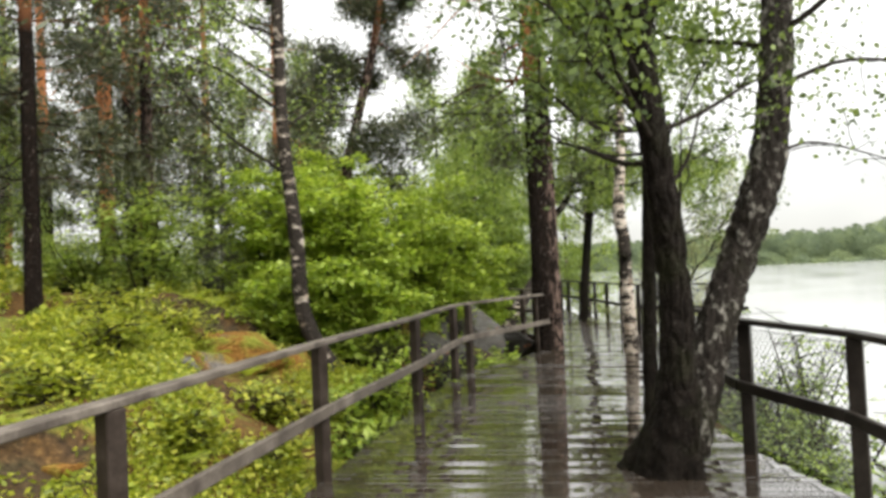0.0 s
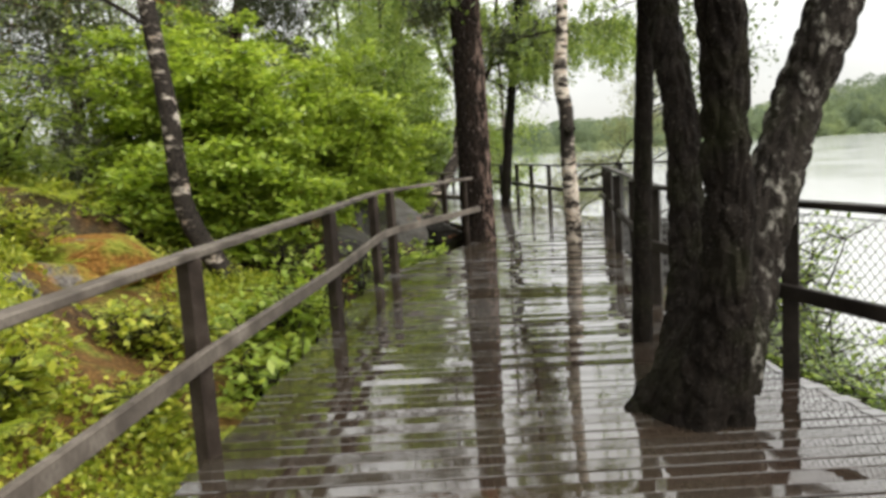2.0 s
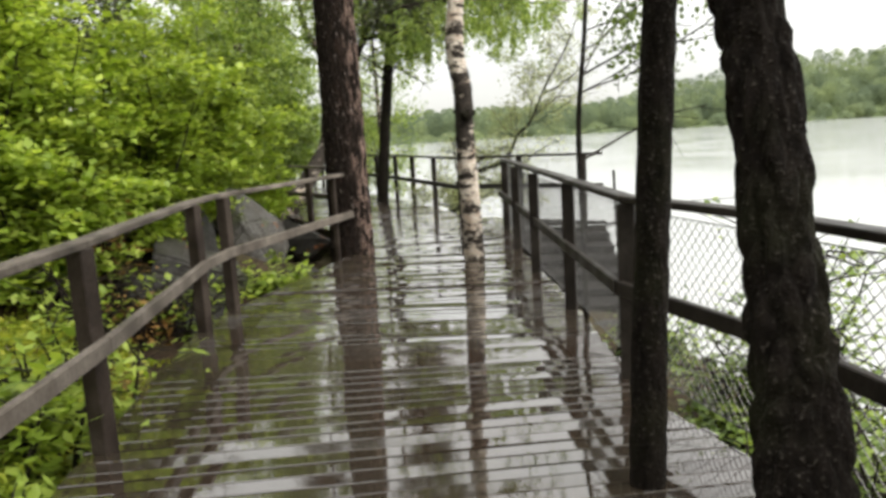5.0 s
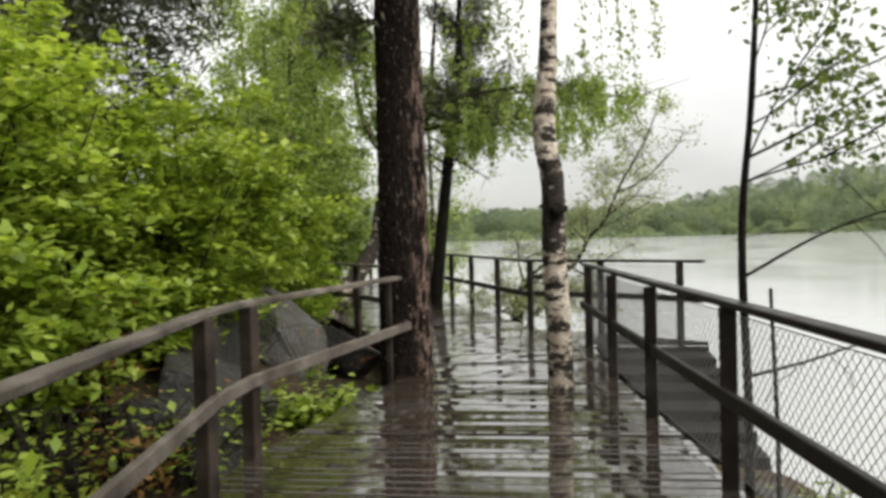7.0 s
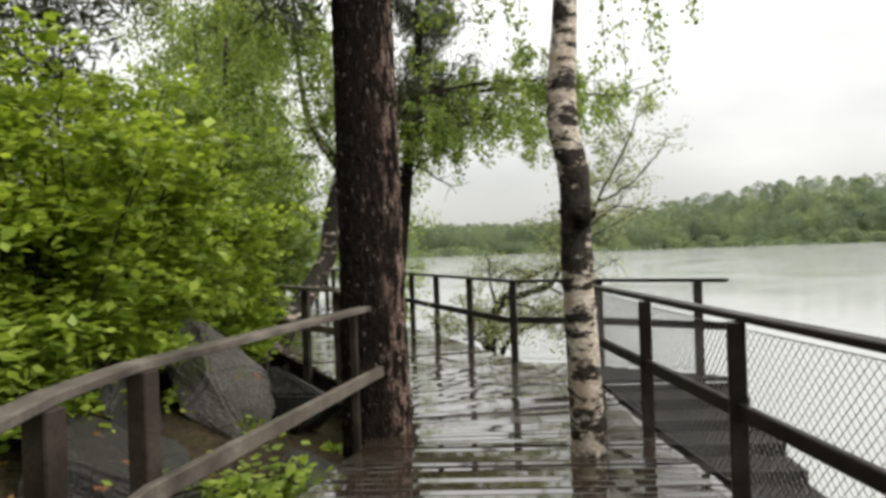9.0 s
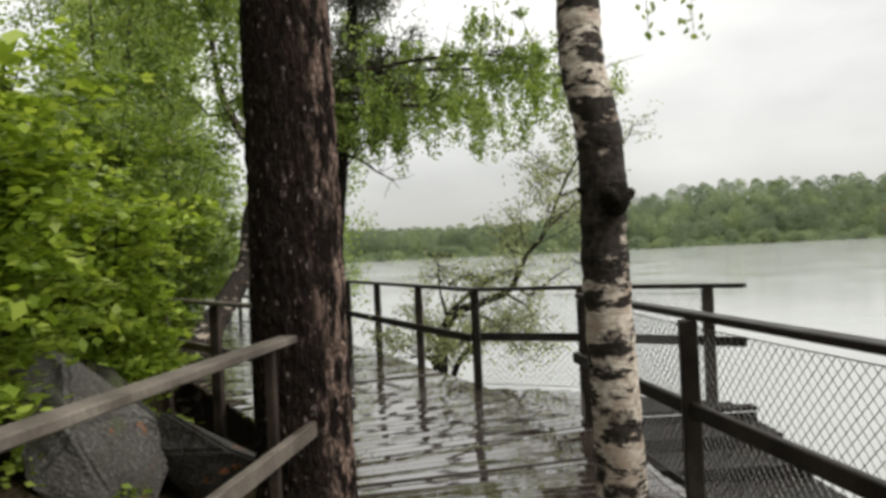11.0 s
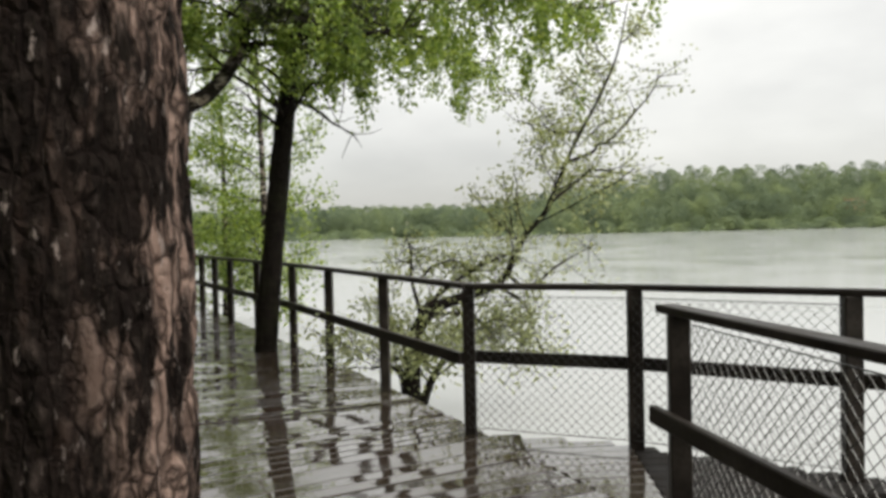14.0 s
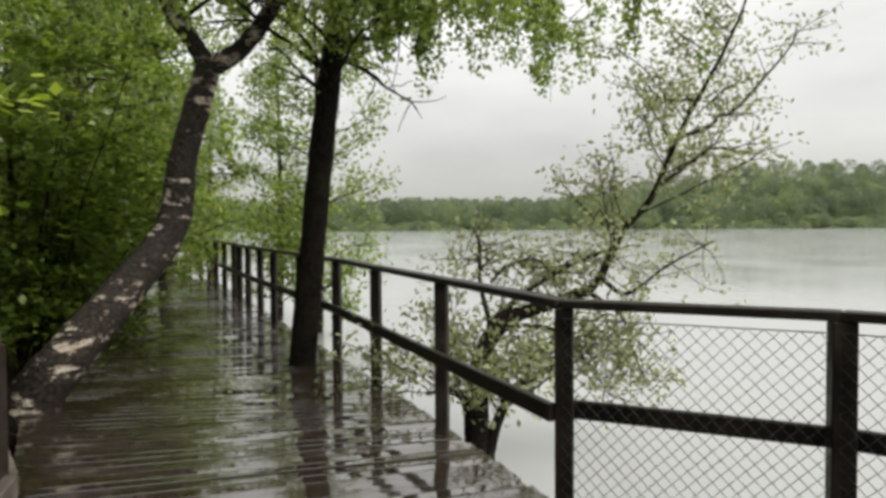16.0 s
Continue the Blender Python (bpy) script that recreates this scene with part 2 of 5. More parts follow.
def make_ground():
    k = Mat("forest_floor", 0.9)
    w = k.scaled(1, 1, 1, True)
    big, mid, fine = k.noise(0.42, 4, w), k.noise(2.3, 5, w), k.noise(22, 5, w)
    moss = k.ramp(fine, (0.25, (0.055, 0.075, 0.012)), (0.55, (0.16, 0.19, 0.03)), (0.8, (0.27, 0.28, 0.055)))
    litter = k.ramp(fine, (0.25, (0.03, 0.017, 0.009)), (0.55, (0.11, 0.06, 0.02)), (0.8, (0.27, 0.16, 0.05)))
    col = k.mix(k.span(k.mix(0.5, big, mid), 0.41, 0.51, 0, 1), moss, litter)
    soil = k.ramp(fine, (0.3, (0.012, 0.009, 0.007)), (0.6, (0.045, 0.032, 0.022)), (0.8, (0.11, 0.075, 0.045)))
    sep = k.n.new("ShaderNodeSeparateXYZ")
    k.l.new(w, sep.inputs[0])

    def total(*terms):
        for t in terms[1:]:
            m = k.n.new("ShaderNodeMath")
            k.l.new(terms[0], m.inputs[0])
            k.l.new(t, m.inputs[1])
            terms = (m.outputs[0],)
        return terms[0]

    rough_edge = k.span(k.noise(1.1, 5, w), 0.3, 0.7, -1.0, 1.0)
    # the bank past the bend is bare soil, the far shore is grass
    bare = k.span(total(sep.outputs["Y"], rough_edge), 9.2, 10.2, 0, 0.92)
    col = k.mix(bare, col, soil)
    for x, y, r in BARE:
        off = k.n.new("ShaderNodeVectorMath")
        off.operation = "DISTANCE"
        flat = k.n.new("ShaderNodeCombineXYZ")
        k.l.new(sep.outputs["X"], flat.inputs[0])
        k.l.new(sep.outputs["Y"], flat.inputs[1])
        k.l.new(flat.outputs[0], off.inputs[0])
        off.inputs[1].default_value = (x, y, 0)
        col = k.mix(k.span(total(off.outputs["Value"], k.span(rough_edge, -1, 1, -0.5, 0.5)), r * 0.6, r, 0.9, 0.0), col, k.mix(k.span(mid, 0.45, 0.62, 0, 0.6), soil, litter))
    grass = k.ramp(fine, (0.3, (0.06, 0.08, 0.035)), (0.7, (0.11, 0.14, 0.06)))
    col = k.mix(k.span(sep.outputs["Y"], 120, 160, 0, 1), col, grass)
    k.set("Base Color", col)
    k.bump(k.mix(0.5, mid, fine), 0.9, 0.06)
    return k.m


def make_rock(name="wet_granite", light=0.58):
    k = Mat(name, 0.6, gloss=0.2)
    w = k.scaled(1, 1, 1, True)
    mid, fine = k.noise(2.6, 5, w), k.noise(38, 5, w)
    col = k.ramp(fine, (0.25, tuple(light * c for c in (0.024, 0.022, 0.02))), (0.55, tuple(light * c for c in (0.068, 0.064, 0.059))), (0.8, tuple(light * c for c in (0.155, 0.15, 0.14))))
    col = k.mix(k.span(mid, 0.5, 0.66, 0, 0.7), col, tuple(light * c for c in (0.05, 0.045, 0.038)))
    crack = k.voronoi(0.9, k.mix(0.25, w, k.noise(2.0, 4, w)), "DISTANCE_TO_EDGE")
    col = k.mix(k.span(crack, 0.0, 0.007, 0.4, 0.0), col, (0.012, 0.01, 0.009))
    col = k.mix(k.span(k.noise(5.1, 4, w), 0.66, 0.72, 0, 0.7), col, (0.33, 0.12, 0.035))
    col = k.mix(k.span(k.noise(1.7, 4, w), 0.55, 0.65, 0, 0.6), col, (0.09, 0.11, 0.03))
    k.set("Base Color", col)
    k.set("Roughness", k.span(mid, 0.3, 0.7, 0.35, 0.7))
    k.bump(k.mix(0.2, k.mix(0.6, mid, fine), k.span(crack, 0, 0.015, 0, 1)), 0.9, 0.05)
    return k.m


def make_water():
    k = Mat("lake_water", 0.12, gloss=0.5)
    w = k.scaled(1, 1, 1, True)
    k.b.inputs["Base Color"].default_value = (0.32, 0.33, 0.325, 1)
    k.b.inputs["IOR"].default_value = 1.33
    rip = k.mix(0.5, k.noise(1.6, 3, w), k.noise(9.0, 3, w))
    k.set("Roughness", k.span(k.noise(0.15, 3, w), 0.35, 0.65, 0.1, 0.17))
    k.bump(rip, 0.06, 0.02)
    return k.m


DECK = make_wet_deck()
# POST_WOOD: the rails' wood, browner and darkened for shade on the posts' near faces
POST_WOOD = make_rail_wood("shaded_brown_post_wood", (0.014, 0.010, 0.008), (0.034, 0.026, 0.021), (0.07, 0.056, 0.046), 0.6)
GREY_WOOD = make_rail_wood("weathered_grey_wood", (0.048, 0.04, 0.034), (0.115, 0.098, 0.083), (0.2, 0.175, 0.15), 0.6)
# DARK_WOOD: made for the backlit lake rails, their shade put into the base colour
DARK_WOOD = make_rail_wood("wet_wood_backlit_tone", (0.010, 0.008, 0.007), (0.022, 0.018, 0.015), (0.042, 0.036, 0.03), 0.5)
STEP_WOOD = make_rail_wood("dark_step_boards", (0.006, 0.005, 0.0045), (0.011, 0.0095, 0.0085), (0.02, 0.0175, 0.015), 0.75)
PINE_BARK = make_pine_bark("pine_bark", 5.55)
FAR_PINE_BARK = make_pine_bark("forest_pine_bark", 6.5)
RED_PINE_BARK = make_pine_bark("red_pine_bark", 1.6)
BIRCH_BARK = make_birch_bark("birch_bark", 0.6, (1.97, 2.72))
OLD_BIRCH_BARK = make_birch_bark("old_birch_bark", 0.93)
ALDER_BARK = make_grey_bark("alder_bark", (0.004, 0.0033, 0.0028), (0.017, 0.0135, 0.011), 0.25)
PATCHY_BARK = make_grey_bark("patchy_alder_bark", (0.007, 0.0058, 0.005), (0.03, 0.025, 0.021), 0.3, 0.62)
TWIG_BARK = make_grey_bark("twig_bark", (0.012, 0.01, 0.008), (0.035, 0.028, 0.024), 0.1)
GROUND, ROCK, PALE_ROCK, WATER = make_ground(), make_rock(), make_rock("pale_granite", 1.5), make_water()
def make_moss_rock():
    k = Mat("mossy_rock", 0.9, gloss=0.05)
    w = k.scaled(1, 1, 1, True)
    fine, mid = k.noise(26, 5, w), k.noise(3.1, 5, w)
    orange = k.ramp(fine, (0.25, (0.06, 0.03, 0.012)), (0.55, (0.2, 0.1, 0.025)), (0.8, (0.34, 0.2, 0.06)))
    green = k.ramp(fine, (0.25, (0.07, 0.08, 0.014)), (0.55, (0.2, 0.21, 0.035)), (0.8, (0.32, 0.31, 0.06)))
    col = k.mix(k.span(mid, 0.45, 0.6, 0, 1), orange, green)
    stone = k.ramp(fine, (0.3, (0.05, 0.045, 0.042)), (0.7, (0.2, 0.18, 0.165)))
    k.set("Base Color", k.mix(k.span(k.noise(2.2, 5, w), 0.6, 0.66, 0, 1), col, stone))
    k.bump(k.mix(0.5, mid, fine), 1.0, 0.06)
    return k.m


MOSS_ROCK = make_moss_rock()
WIRE = Mat("galvanised_wire", 0.45, 0.9)
WIRE.set("Base Color", WIRE.ramp(WIRE.noise(60), (0.3, (0.05, 0.048, 0.045)), (0.7, (0.14, 0.14, 0.14))))
WIRE = WIRE.m
LEAF_MAPLE = leaf_material("spring_maple_leaves", (0.15, 0.22, 0.03), (0.32, 0.44, 0.06), (0.54, 0.64, 0.14), 0.53)
# mid-green with the forest's shade mixed into the colour; the lake shoots share it
LEAF_SHADE = leaf_material("shade_toned_leaves", (0.06, 0.1, 0.018), (0.16, 0.24, 0.04), (0.32, 0.41, 0.08), 0.5)
LEAF_BIRCH = leaf_material("birch_leaves", (0.085, 0.135, 0.03), (0.2, 0.285, 0.06), (0.38, 0.46, 0.12), 0.52)
LEAF_YOUNG = leaf_material("young_sapling_leaves", (0.16, 0.24, 0.06), (0.34, 0.45, 0.10), (0.54, 0.63, 0.19), 0.55)
LEAF_ALDER = leaf_material("alder_leaves", (0.05, 0.08, 0.02), (0.11, 0.16, 0.035), (0.2, 0.27, 0.06), 0.4)
LEAF_DRY = leaf_material("dry_brown_leaves", (0.12, 0.06, 0.02), (0.3, 0.16, 0.05), (0.42, 0.27, 0.1), 0.4)
LEAF_WILLOW = leaf_material("willow_leaves", (0.16, 0.18, 0.10), (0.29, 0.325, 0.165), (0.47, 0.5, 0.3), 0.52)
NEEDLES = leaf_material("pine_needles", (0.018, 0.024, 0.01), (0.045, 0.055, 0.02), (0.10, 0.105, 0.04), 0.15)
LEAF_FERN = leaf_material("fern_fronds", (0.14, 0.20, 0.02), (0.34, 0.42, 0.04), (0.58, 0.62, 0.10), 0.5)
LEAF_HERB = leaf_material("forest_herbs", (0.12, 0.16, 0.015), (0.30, 0.36, 0.035), (0.55, 0.55, 0.08), 0.45)
# the far green is greyed and lifted, so haze sits in the colour
LEAF_FAR = Mat("haze_greyed_far_leaves", 0.8, gloss=0.05)
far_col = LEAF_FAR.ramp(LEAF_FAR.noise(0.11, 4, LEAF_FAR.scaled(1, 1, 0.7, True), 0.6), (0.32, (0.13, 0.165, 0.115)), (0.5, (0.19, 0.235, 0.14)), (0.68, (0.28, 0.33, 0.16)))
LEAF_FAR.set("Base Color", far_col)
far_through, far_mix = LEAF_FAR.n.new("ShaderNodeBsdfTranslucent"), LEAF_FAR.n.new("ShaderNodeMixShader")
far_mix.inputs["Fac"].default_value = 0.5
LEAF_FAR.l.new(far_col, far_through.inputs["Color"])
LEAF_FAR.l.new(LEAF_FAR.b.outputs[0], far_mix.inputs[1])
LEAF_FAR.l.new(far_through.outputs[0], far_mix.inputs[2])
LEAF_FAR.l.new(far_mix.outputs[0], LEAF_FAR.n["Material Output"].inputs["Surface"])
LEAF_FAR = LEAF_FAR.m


# ---- builders ----
def raw_mesh(name, verts, quads, smooth=False):
    """A mesh from arrays of vertices and four-cornered faces."""
    verts, quads = np.asarray(verts, np.float32), np.asarray(quads, np.int32)
    me = bpy.data.meshes.new(name)
    me.vertices.add(len(verts))
    me.vertices.foreach_set("co", verts.ravel())
    me.loops.add(quads.size)
    me.loops.foreach_set("vertex_index", quads.ravel())
    me.polygons.add(len(quads))
    me.polygons.foreach_set("loop_start", np.arange(0, quads.size, quads.shape[1], dtype=np.int32))
    me.update(calc_edges=True)
    me.polygons.foreach_set("use_smooth", np.full(len(quads), smooth, bool))
    return me


def put(name, me, material, parent=None, label=""):
    ob = new(name, me)
    me.materials.append(material)
    ob.parent = parent
    return tagged(ob, label)


def part(name, bm, material, parent, label=""):
    me = bpy.data.meshes.new(name)
    bm.to_mesh(me)
    bm.free()
    return put(name, me, material, parent, label)


def thing(name, at, label, category, group="", kind=""):
    ob = new(name)
    ob.location = at
    ob.empty_display_size = 0.2
    return tagged(ob, label, category, group, kind)


def beam_bm(a, b, width, height, bevel=0.006, up=(0, 0, 1)):
    """A bevelled beam from a to b (middle of its section)."""
    a, b = Vector(a), Vector(b)
    along = (b - a).normalized()
    side = along.cross(Vector(up)).normalized()
    top = side.cross(along)
    bm = bmesh.new()
    bmesh.ops.create_cube(bm, size=1)
    m = Matrix((along, side, top)).transposed().to_4x4()
    m.translation = (a + b) / 2
    bmesh.ops.transform(bm, matrix=m @ Matrix.Diagonal(((b - a).length, width, height, 1)), verts=bm.verts)
    if bevel:
        bmesh.ops.bevel(bm, geom=bm.edges[:], offset=bevel, segments=1, affect="EDGES")
    return bm


def tube(points, radii, sides=10, rough=0.0, rng=None, cap=True):
    """A tapered, bent and knobbly round stem: vertices and faces."""
    p, r = np.asarray(points, float), np.asarray(radii, float)
    t = np.gradient(p, axis=0)
    t /= np.linalg.norm(t, axis=1)[:, None] + 1e-9
    ref = np.array([0.9, 0.1, 0.3]) if abs(t[0][2]) > 0.6 else np.array([0.0, 0.1, 1.0])
    u = np.cross(t, ref)
    u /= np.linalg.norm(u, axis=1)[:, None] + 1e-9
    v = np.cross(t, u)
    ang = np.arange(sides) * 2 * np.pi / sides
    rr = r[:, None] * np.ones(sides)
    if rough and rng is not None:
        rr = rr * (1 + rough * rng.normal(size=rr.shape))
    verts = p[:, None] + rr[..., None] * (np.cos(ang)[None, :, None] * u[:, None] + np.sin(ang)[None, :, None] * v[:, None])
    i, j = np.meshgrid(np.arange(len(p) - 1), np.arange(sides), indexing="ij")
    k = (j + 1) % sides
    quads = np.stack([i * sides + j, i * sides + k, (i + 1) * sides + k, (i + 1) * sides + j], -1).reshape(-1, 4)
    return verts.reshape(-1, 3), quads


def join(pieces):
    verts, quads, n = [], [], 0
    for v, q in pieces:
        verts.append(v)
        quads.append(q + n)
        n += len(v)
    return np.concatenate(verts), np.concatenate(quads)


def smooth_path(points, n):
    """Catmull-Rom through the points."""
    p = np.asarray(points, float)
    p = np.vstack([2 * p[0] - p[1], p, 2 * p[-1] - p[-2]])
    out = []
    for s in np.linspace(0, len(p) - 3 - 1e-6, n):
        i, f = int(s), s - int(s)
        a, b, c, d = p[i:i + 4]
        out.append(0.5 * (2 * b + (c - a) * f + (2 * a - 5 * b + 4 * c - d) * f * f + (3 * b - a - 3 * c + d) * f ** 3))
    return np.array(out)


def leaf_cards(centres, length, width, rng, droop=0.3, flat=0.0):
    """One small pointed leaf at each centre."""
    n = len(centres)
    d = rng.normal(size=(n, 3))
    d[:, 2] = d[:, 2] * (1 - flat) - droop
    d /= np.linalg.norm(d, axis=1)[:, None] + 1e-9
    s = np.cross(d, rng.normal(size=(n, 3)) * (1 - flat) + np.array([0, 0, flat * 2]))
    s /= np.linalg.norm(s, axis=1)[:, None] + 1e-9
    k = rng.uniform(0.6, 1.3, (n, 1))
    d, s = d * k * length / 2, s * k * width / 2
    v = np.stack([centres - d, centres - 0.15 * d + s, centres + d, centres - 0.15 * d - s], 1).reshape(-1, 3)
    return v, np.arange(4 * n).reshape(-1, 4)


def branch(rng, start, way, length, n=6, wander=0.12, lift=0.0):
    pts, d = [np.array(start, float)], np.array(way, float)
    d /= np.linalg.norm(d)
    for _ in range(n - 1):
        d = d + rng.normal(size=3) * wander + np.array([0, 0, lift])
        d /= np.linalg.norm(d)
        pts.append(pts[-1] + d * length / (n - 1))
    return np.array(pts)


def bark_trunk(path, radii, rings, sides, seed, plates=0.02):
    """A thick trunk with plates of bark that stand proud."""
    p = smooth_path(path, rings)
    r = np.interp(np.linspace(0, 1, rings), np.linspace(0, 1, len(radii)), radii)
    v, q = tube(p, r, sides)
    v = v.reshape(rings, sides, 3)
    out = v - p[:, None]
    out /= np.linalg.norm(out, axis=2)[..., None]
    for i in range(rings):
        for j in range(sides):
            w = Vector((v[i, j, 0] * 17, v[i, j, 1] * 17, v[i, j, 2] * 5.0 + seed))
            w += 0.5 * noise.noise_vector(w * 0.9)
            cells = noise.voronoi(w, distance_metric="DISTANCE", exponent=2.5)[0]
            v[i, j] += out[i, j] * plates * (min(1.0, (cells[1] - cells[0]) * 2.5) + 0.3 * noise.noise(w * 2.5))
    return v.reshape(-1, 3), q


def tree(name, label, category, base, path, radii, bark, leaf, rng, limbs=14, limb_len=2.0, trunk_limbs=True, limb_from=0.35, limb_lift=0.06, rise=0.5,
         twigs=5, leaves=6000, spread=0.16, leaf_size=(0.07, 0.05), hang=0.0, sides=12, rough=0.03, stems=(), rings=26, side_bias=None, group="", root=0.0, near=True, extra=(), extra_twigs=8, lowest=0.0, stem_bark=None, plates=0.0):
    """A tree from its trunk's path (world places less the base): trunk, limbs and a crown of single leaves."""
    top = thing(name, base, label, category, group)
    tp = smooth_path(path, rings)
    tr = np.interp(np.linspace(0, 1, rings), np.linspace(0, 1, len(radii)), radii)
    if root:
        tr[:3] *= np.array([1 + root, 1 + 0.45 * root, 1 + 0.15 * root])
    put("trunk", raw_mesh("trunk", *(bark_trunk(path, radii, rings, sides, 9, plates) if plates else tube(tp, tr, sides, rough, rng)), smooth=True), bark, top)
    starts = [(tp, tr)]
    for n, (sp, sr) in enumerate(stems):
        p2 = smooth_path(sp, rings)
        r2 = np.interp(np.linspace(0, 1, rings), np.linspace(0, 1, len(sr)), sr)
        put("stem", raw_mesh("stem", *(bark_trunk(sp, sr, rings, sides, 9 + n, plates) if plates else tube(p2, r2, sides, rough, rng)), smooth=True), stem_bark if stem_bark and n == len(stems) - 1 else bark, top)
        starts.append((p2, r2))
    wood, anchors = [], []
    limb_bark = TWIG_BARK if bark not in (PINE_BARK, FAR_PINE_BARK, RED_PINE_BARK) else bark

    def limb(piece):
        if near:
            put("limb", raw_mesh("limb", *piece, smooth=True), limb_bark, top)
        else:
            wood.append(piece)

    for p, w in extra:
        q = smooth_path(p, 14)
        limb(tube(q, np.linspace(w[0], w[1], 14), 7))
        for _ in range(twigs * extra_twigs):
            k = rng.integers(5, 14)
            tw = branch(rng, q[k], rng.normal(size=3) * (1, 1, 0.4), limb_len * rng.uniform(0.25, 0.5), 5, 0.2)
            wood.append(tube(tw, np.linspace(w[1] * 0.8, 0.003, 5), 4))
            anchors.append(tw[1:])
    if not trunk_limbs:
        starts = starts[1:]
    for n_start, (p, r) in enumerate(starts):
        mine = limbs if len(starts) == 1 else limbs // 2 if n_start == 0 and trunk_limbs else limbs // len(starts)
        for i in range(mine):
            f = limb_from + (1 - limb_from) * (i + rng.uniform(0, 1)) / max(1, mine)
            k = min(len(p) - 2, int(f * (len(p) - 1)))
            a = rng.uniform(0, 2 * np.pi)
            way = np.array([np.cos(a), np.sin(a), rise + rng.normal() * 0.2])
            if side_bias is not None:
                way[:2] += np.asarray(side_bias)
            ln = limb_len * (1.15 - 0.65 * (f - limb_from) / (1.001 - limb_from)) * rng.uniform(0.6, 1.15)
            lp = branch(rng, p[k], way, ln, 7, 0.14, limb_lift)
            lr = max(0.006, min(0.028, r[k] * 0.3))
            limb(tube(lp, np.linspace(lr, 0.006, 7), 6))
            anchors.append(lp[3:])
            for _ in range(twigs):
                j = rng.integers(2, 7)
                tw = branch(rng, lp[j], lp[min(6, j)] - lp[j - 1] + rng.normal(size=3) * ln * 0.12, ln * rng.uniform(0.2, 0.45), 5, 0.2, 0.02)
                wood.append(tube(tw, np.linspace(max(0.004, lr * 0.25), 0.003, 5), 4))
                anchors.append(tw[1:])
    tagged(put("twig_work", raw_mesh("twig_work", *join(wood), smooth=True), limb_bark, top), kind="stuff")
    anchors = np.concatenate(anchors)
    anchors = anchors[anchors[:, 2] > lowest]
    pick = anchors[rng.integers(0, len(anchors), leaves)]
    pts = pick + rng.normal(size=(leaves, 3)) * spread
    if hang:
        # strands of leaves that hang straight down from the twigs
        ends = anchors[rng.integers(0, len(anchors), max(8, leaves // 60))]
        ln = rng.uniform(0.2, 1.0, len(ends)) ** 1.5 * hang
        which = rng.integers(0, len(ends), leaves)
        pts = ends[which] + rng.normal(size=(leaves, 3)) * (0.05, 0.05, 0.02)
        pts[:, 2] -= rng.uniform(0, 1, leaves) * ln[which]
    put("crown", raw_mesh("crown", *leaf_cards(pts, *leaf_size, rng, 0.9 if hang else 0.3)), leaf, top)
    return top


# ---- plan: the edges of the boardwalk ----
LEFT = [(0.05, -5.0), (-1.12, 1.4), (-1.65, 4.1), (-1.95, 5.7), (-2.3, 7.6), (-2.74, 9.95), (-2.73, 10.5), (-2.29, 13.2), (-2.42, 14.6), (-3.15, 16.3), (-4.85, 19.4), (-7.2, 24.7), (-10.7, 32.4)]
RIGHT = [(2.75, -4.4), (2.5, 2.1), (1.84, 5.0), (1.16, 6.35), (0.47, 8.1), (0.3, 9.95), (0.22, 10.6), (-0.12, 13.2), (-0.28, 15.35), (-1.05, 17.38), (-2.06, 19.85), (-4.75, 25.75), (-8.3, 33.5)]
LAKE = -0.8


def edge_x(line, y):
    return np.interp(y, [p[1] for p in line], [p[0] for p in line], left=line[0][0]) + np.where(np.asarray(y) > line[-1][1], (np.asarray(y) - line[-1][1]) * -0.42, 0.0)


def ground_z(x, y):
    x, y = np.asarray(x, float), np.asarray(y, float)
    d, e = edge_x(LEFT, y) - x, x - edge_x(RIGHT, y)
    amp = np.interp(y, [-20, 11, 19, 40], [3.3, 3.1, 1.5, 2.2])
    left = -0.55 + amp * (1 - np.exp(-np.maximum(d, 0) / 7.0)) + 0.45 * np.exp(-((x + 6.6) ** 2 + (y - 8.8) ** 2) / 1.2) + 0.4 * np.exp(-((x + 4.7) ** 2 + (y - 6.3) ** 2) / 0.8) + 0.3 * np.exp(-((x + 3.9) ** 2 + (y - 4.4) ** 2) / 0.5)
    near = np.clip((15.0 - y) / 2.0, 0, 1)
    right = -0.9 + 0.3 * near - (0.16 - 0.03 * near) * np.maximum(e, 0) - 0.25 * np.maximum(e - 1.4, 0) * near
    right = np.maximum(right, -3.0)
    z = np.where(d > 0, left, np.where(e > 0, right, -0.55 - 0.17 * np.clip(-d / np.maximum(1e-3, -d - e), 0, 1)))
    bumps = 0.09 * np.sin(x * 2.1 + 1.3 * np.sin(y * 1.1)) * np.cos(y * 1.7 + 0.7 * np.sin(x * 0.9)) + 0.05 * np.sin(x * 5.3 + y * 2.2) * np.cos(y * 4.4 - x * 1.7)
    bumps = bumps + 0.10 * np.sin(x * 1.3 - y * 1.9 + 0.8) * np.sin(y * 1.25 + x * 0.6) + 0.04 * np.sin(x * 7.1 - y * 3.0) * np.sin(y * 6.3 + x * 2.0)
    z = z + bumps * np.clip(d / 1.2, 0.25, 1) * np.where(e > 0, 0.4, 1.0)
    hill = np.interp(x, [-60, 30, 100, 400], [3.0, 3.5, 16.0, 19.0]) * np.clip((y - 252) / 45, 0, 1) + np.clip((y - 246) / 6, 0, 1) * 3.2
    return np.where(y > 230, np.maximum(z, -3.0 + hill), z)


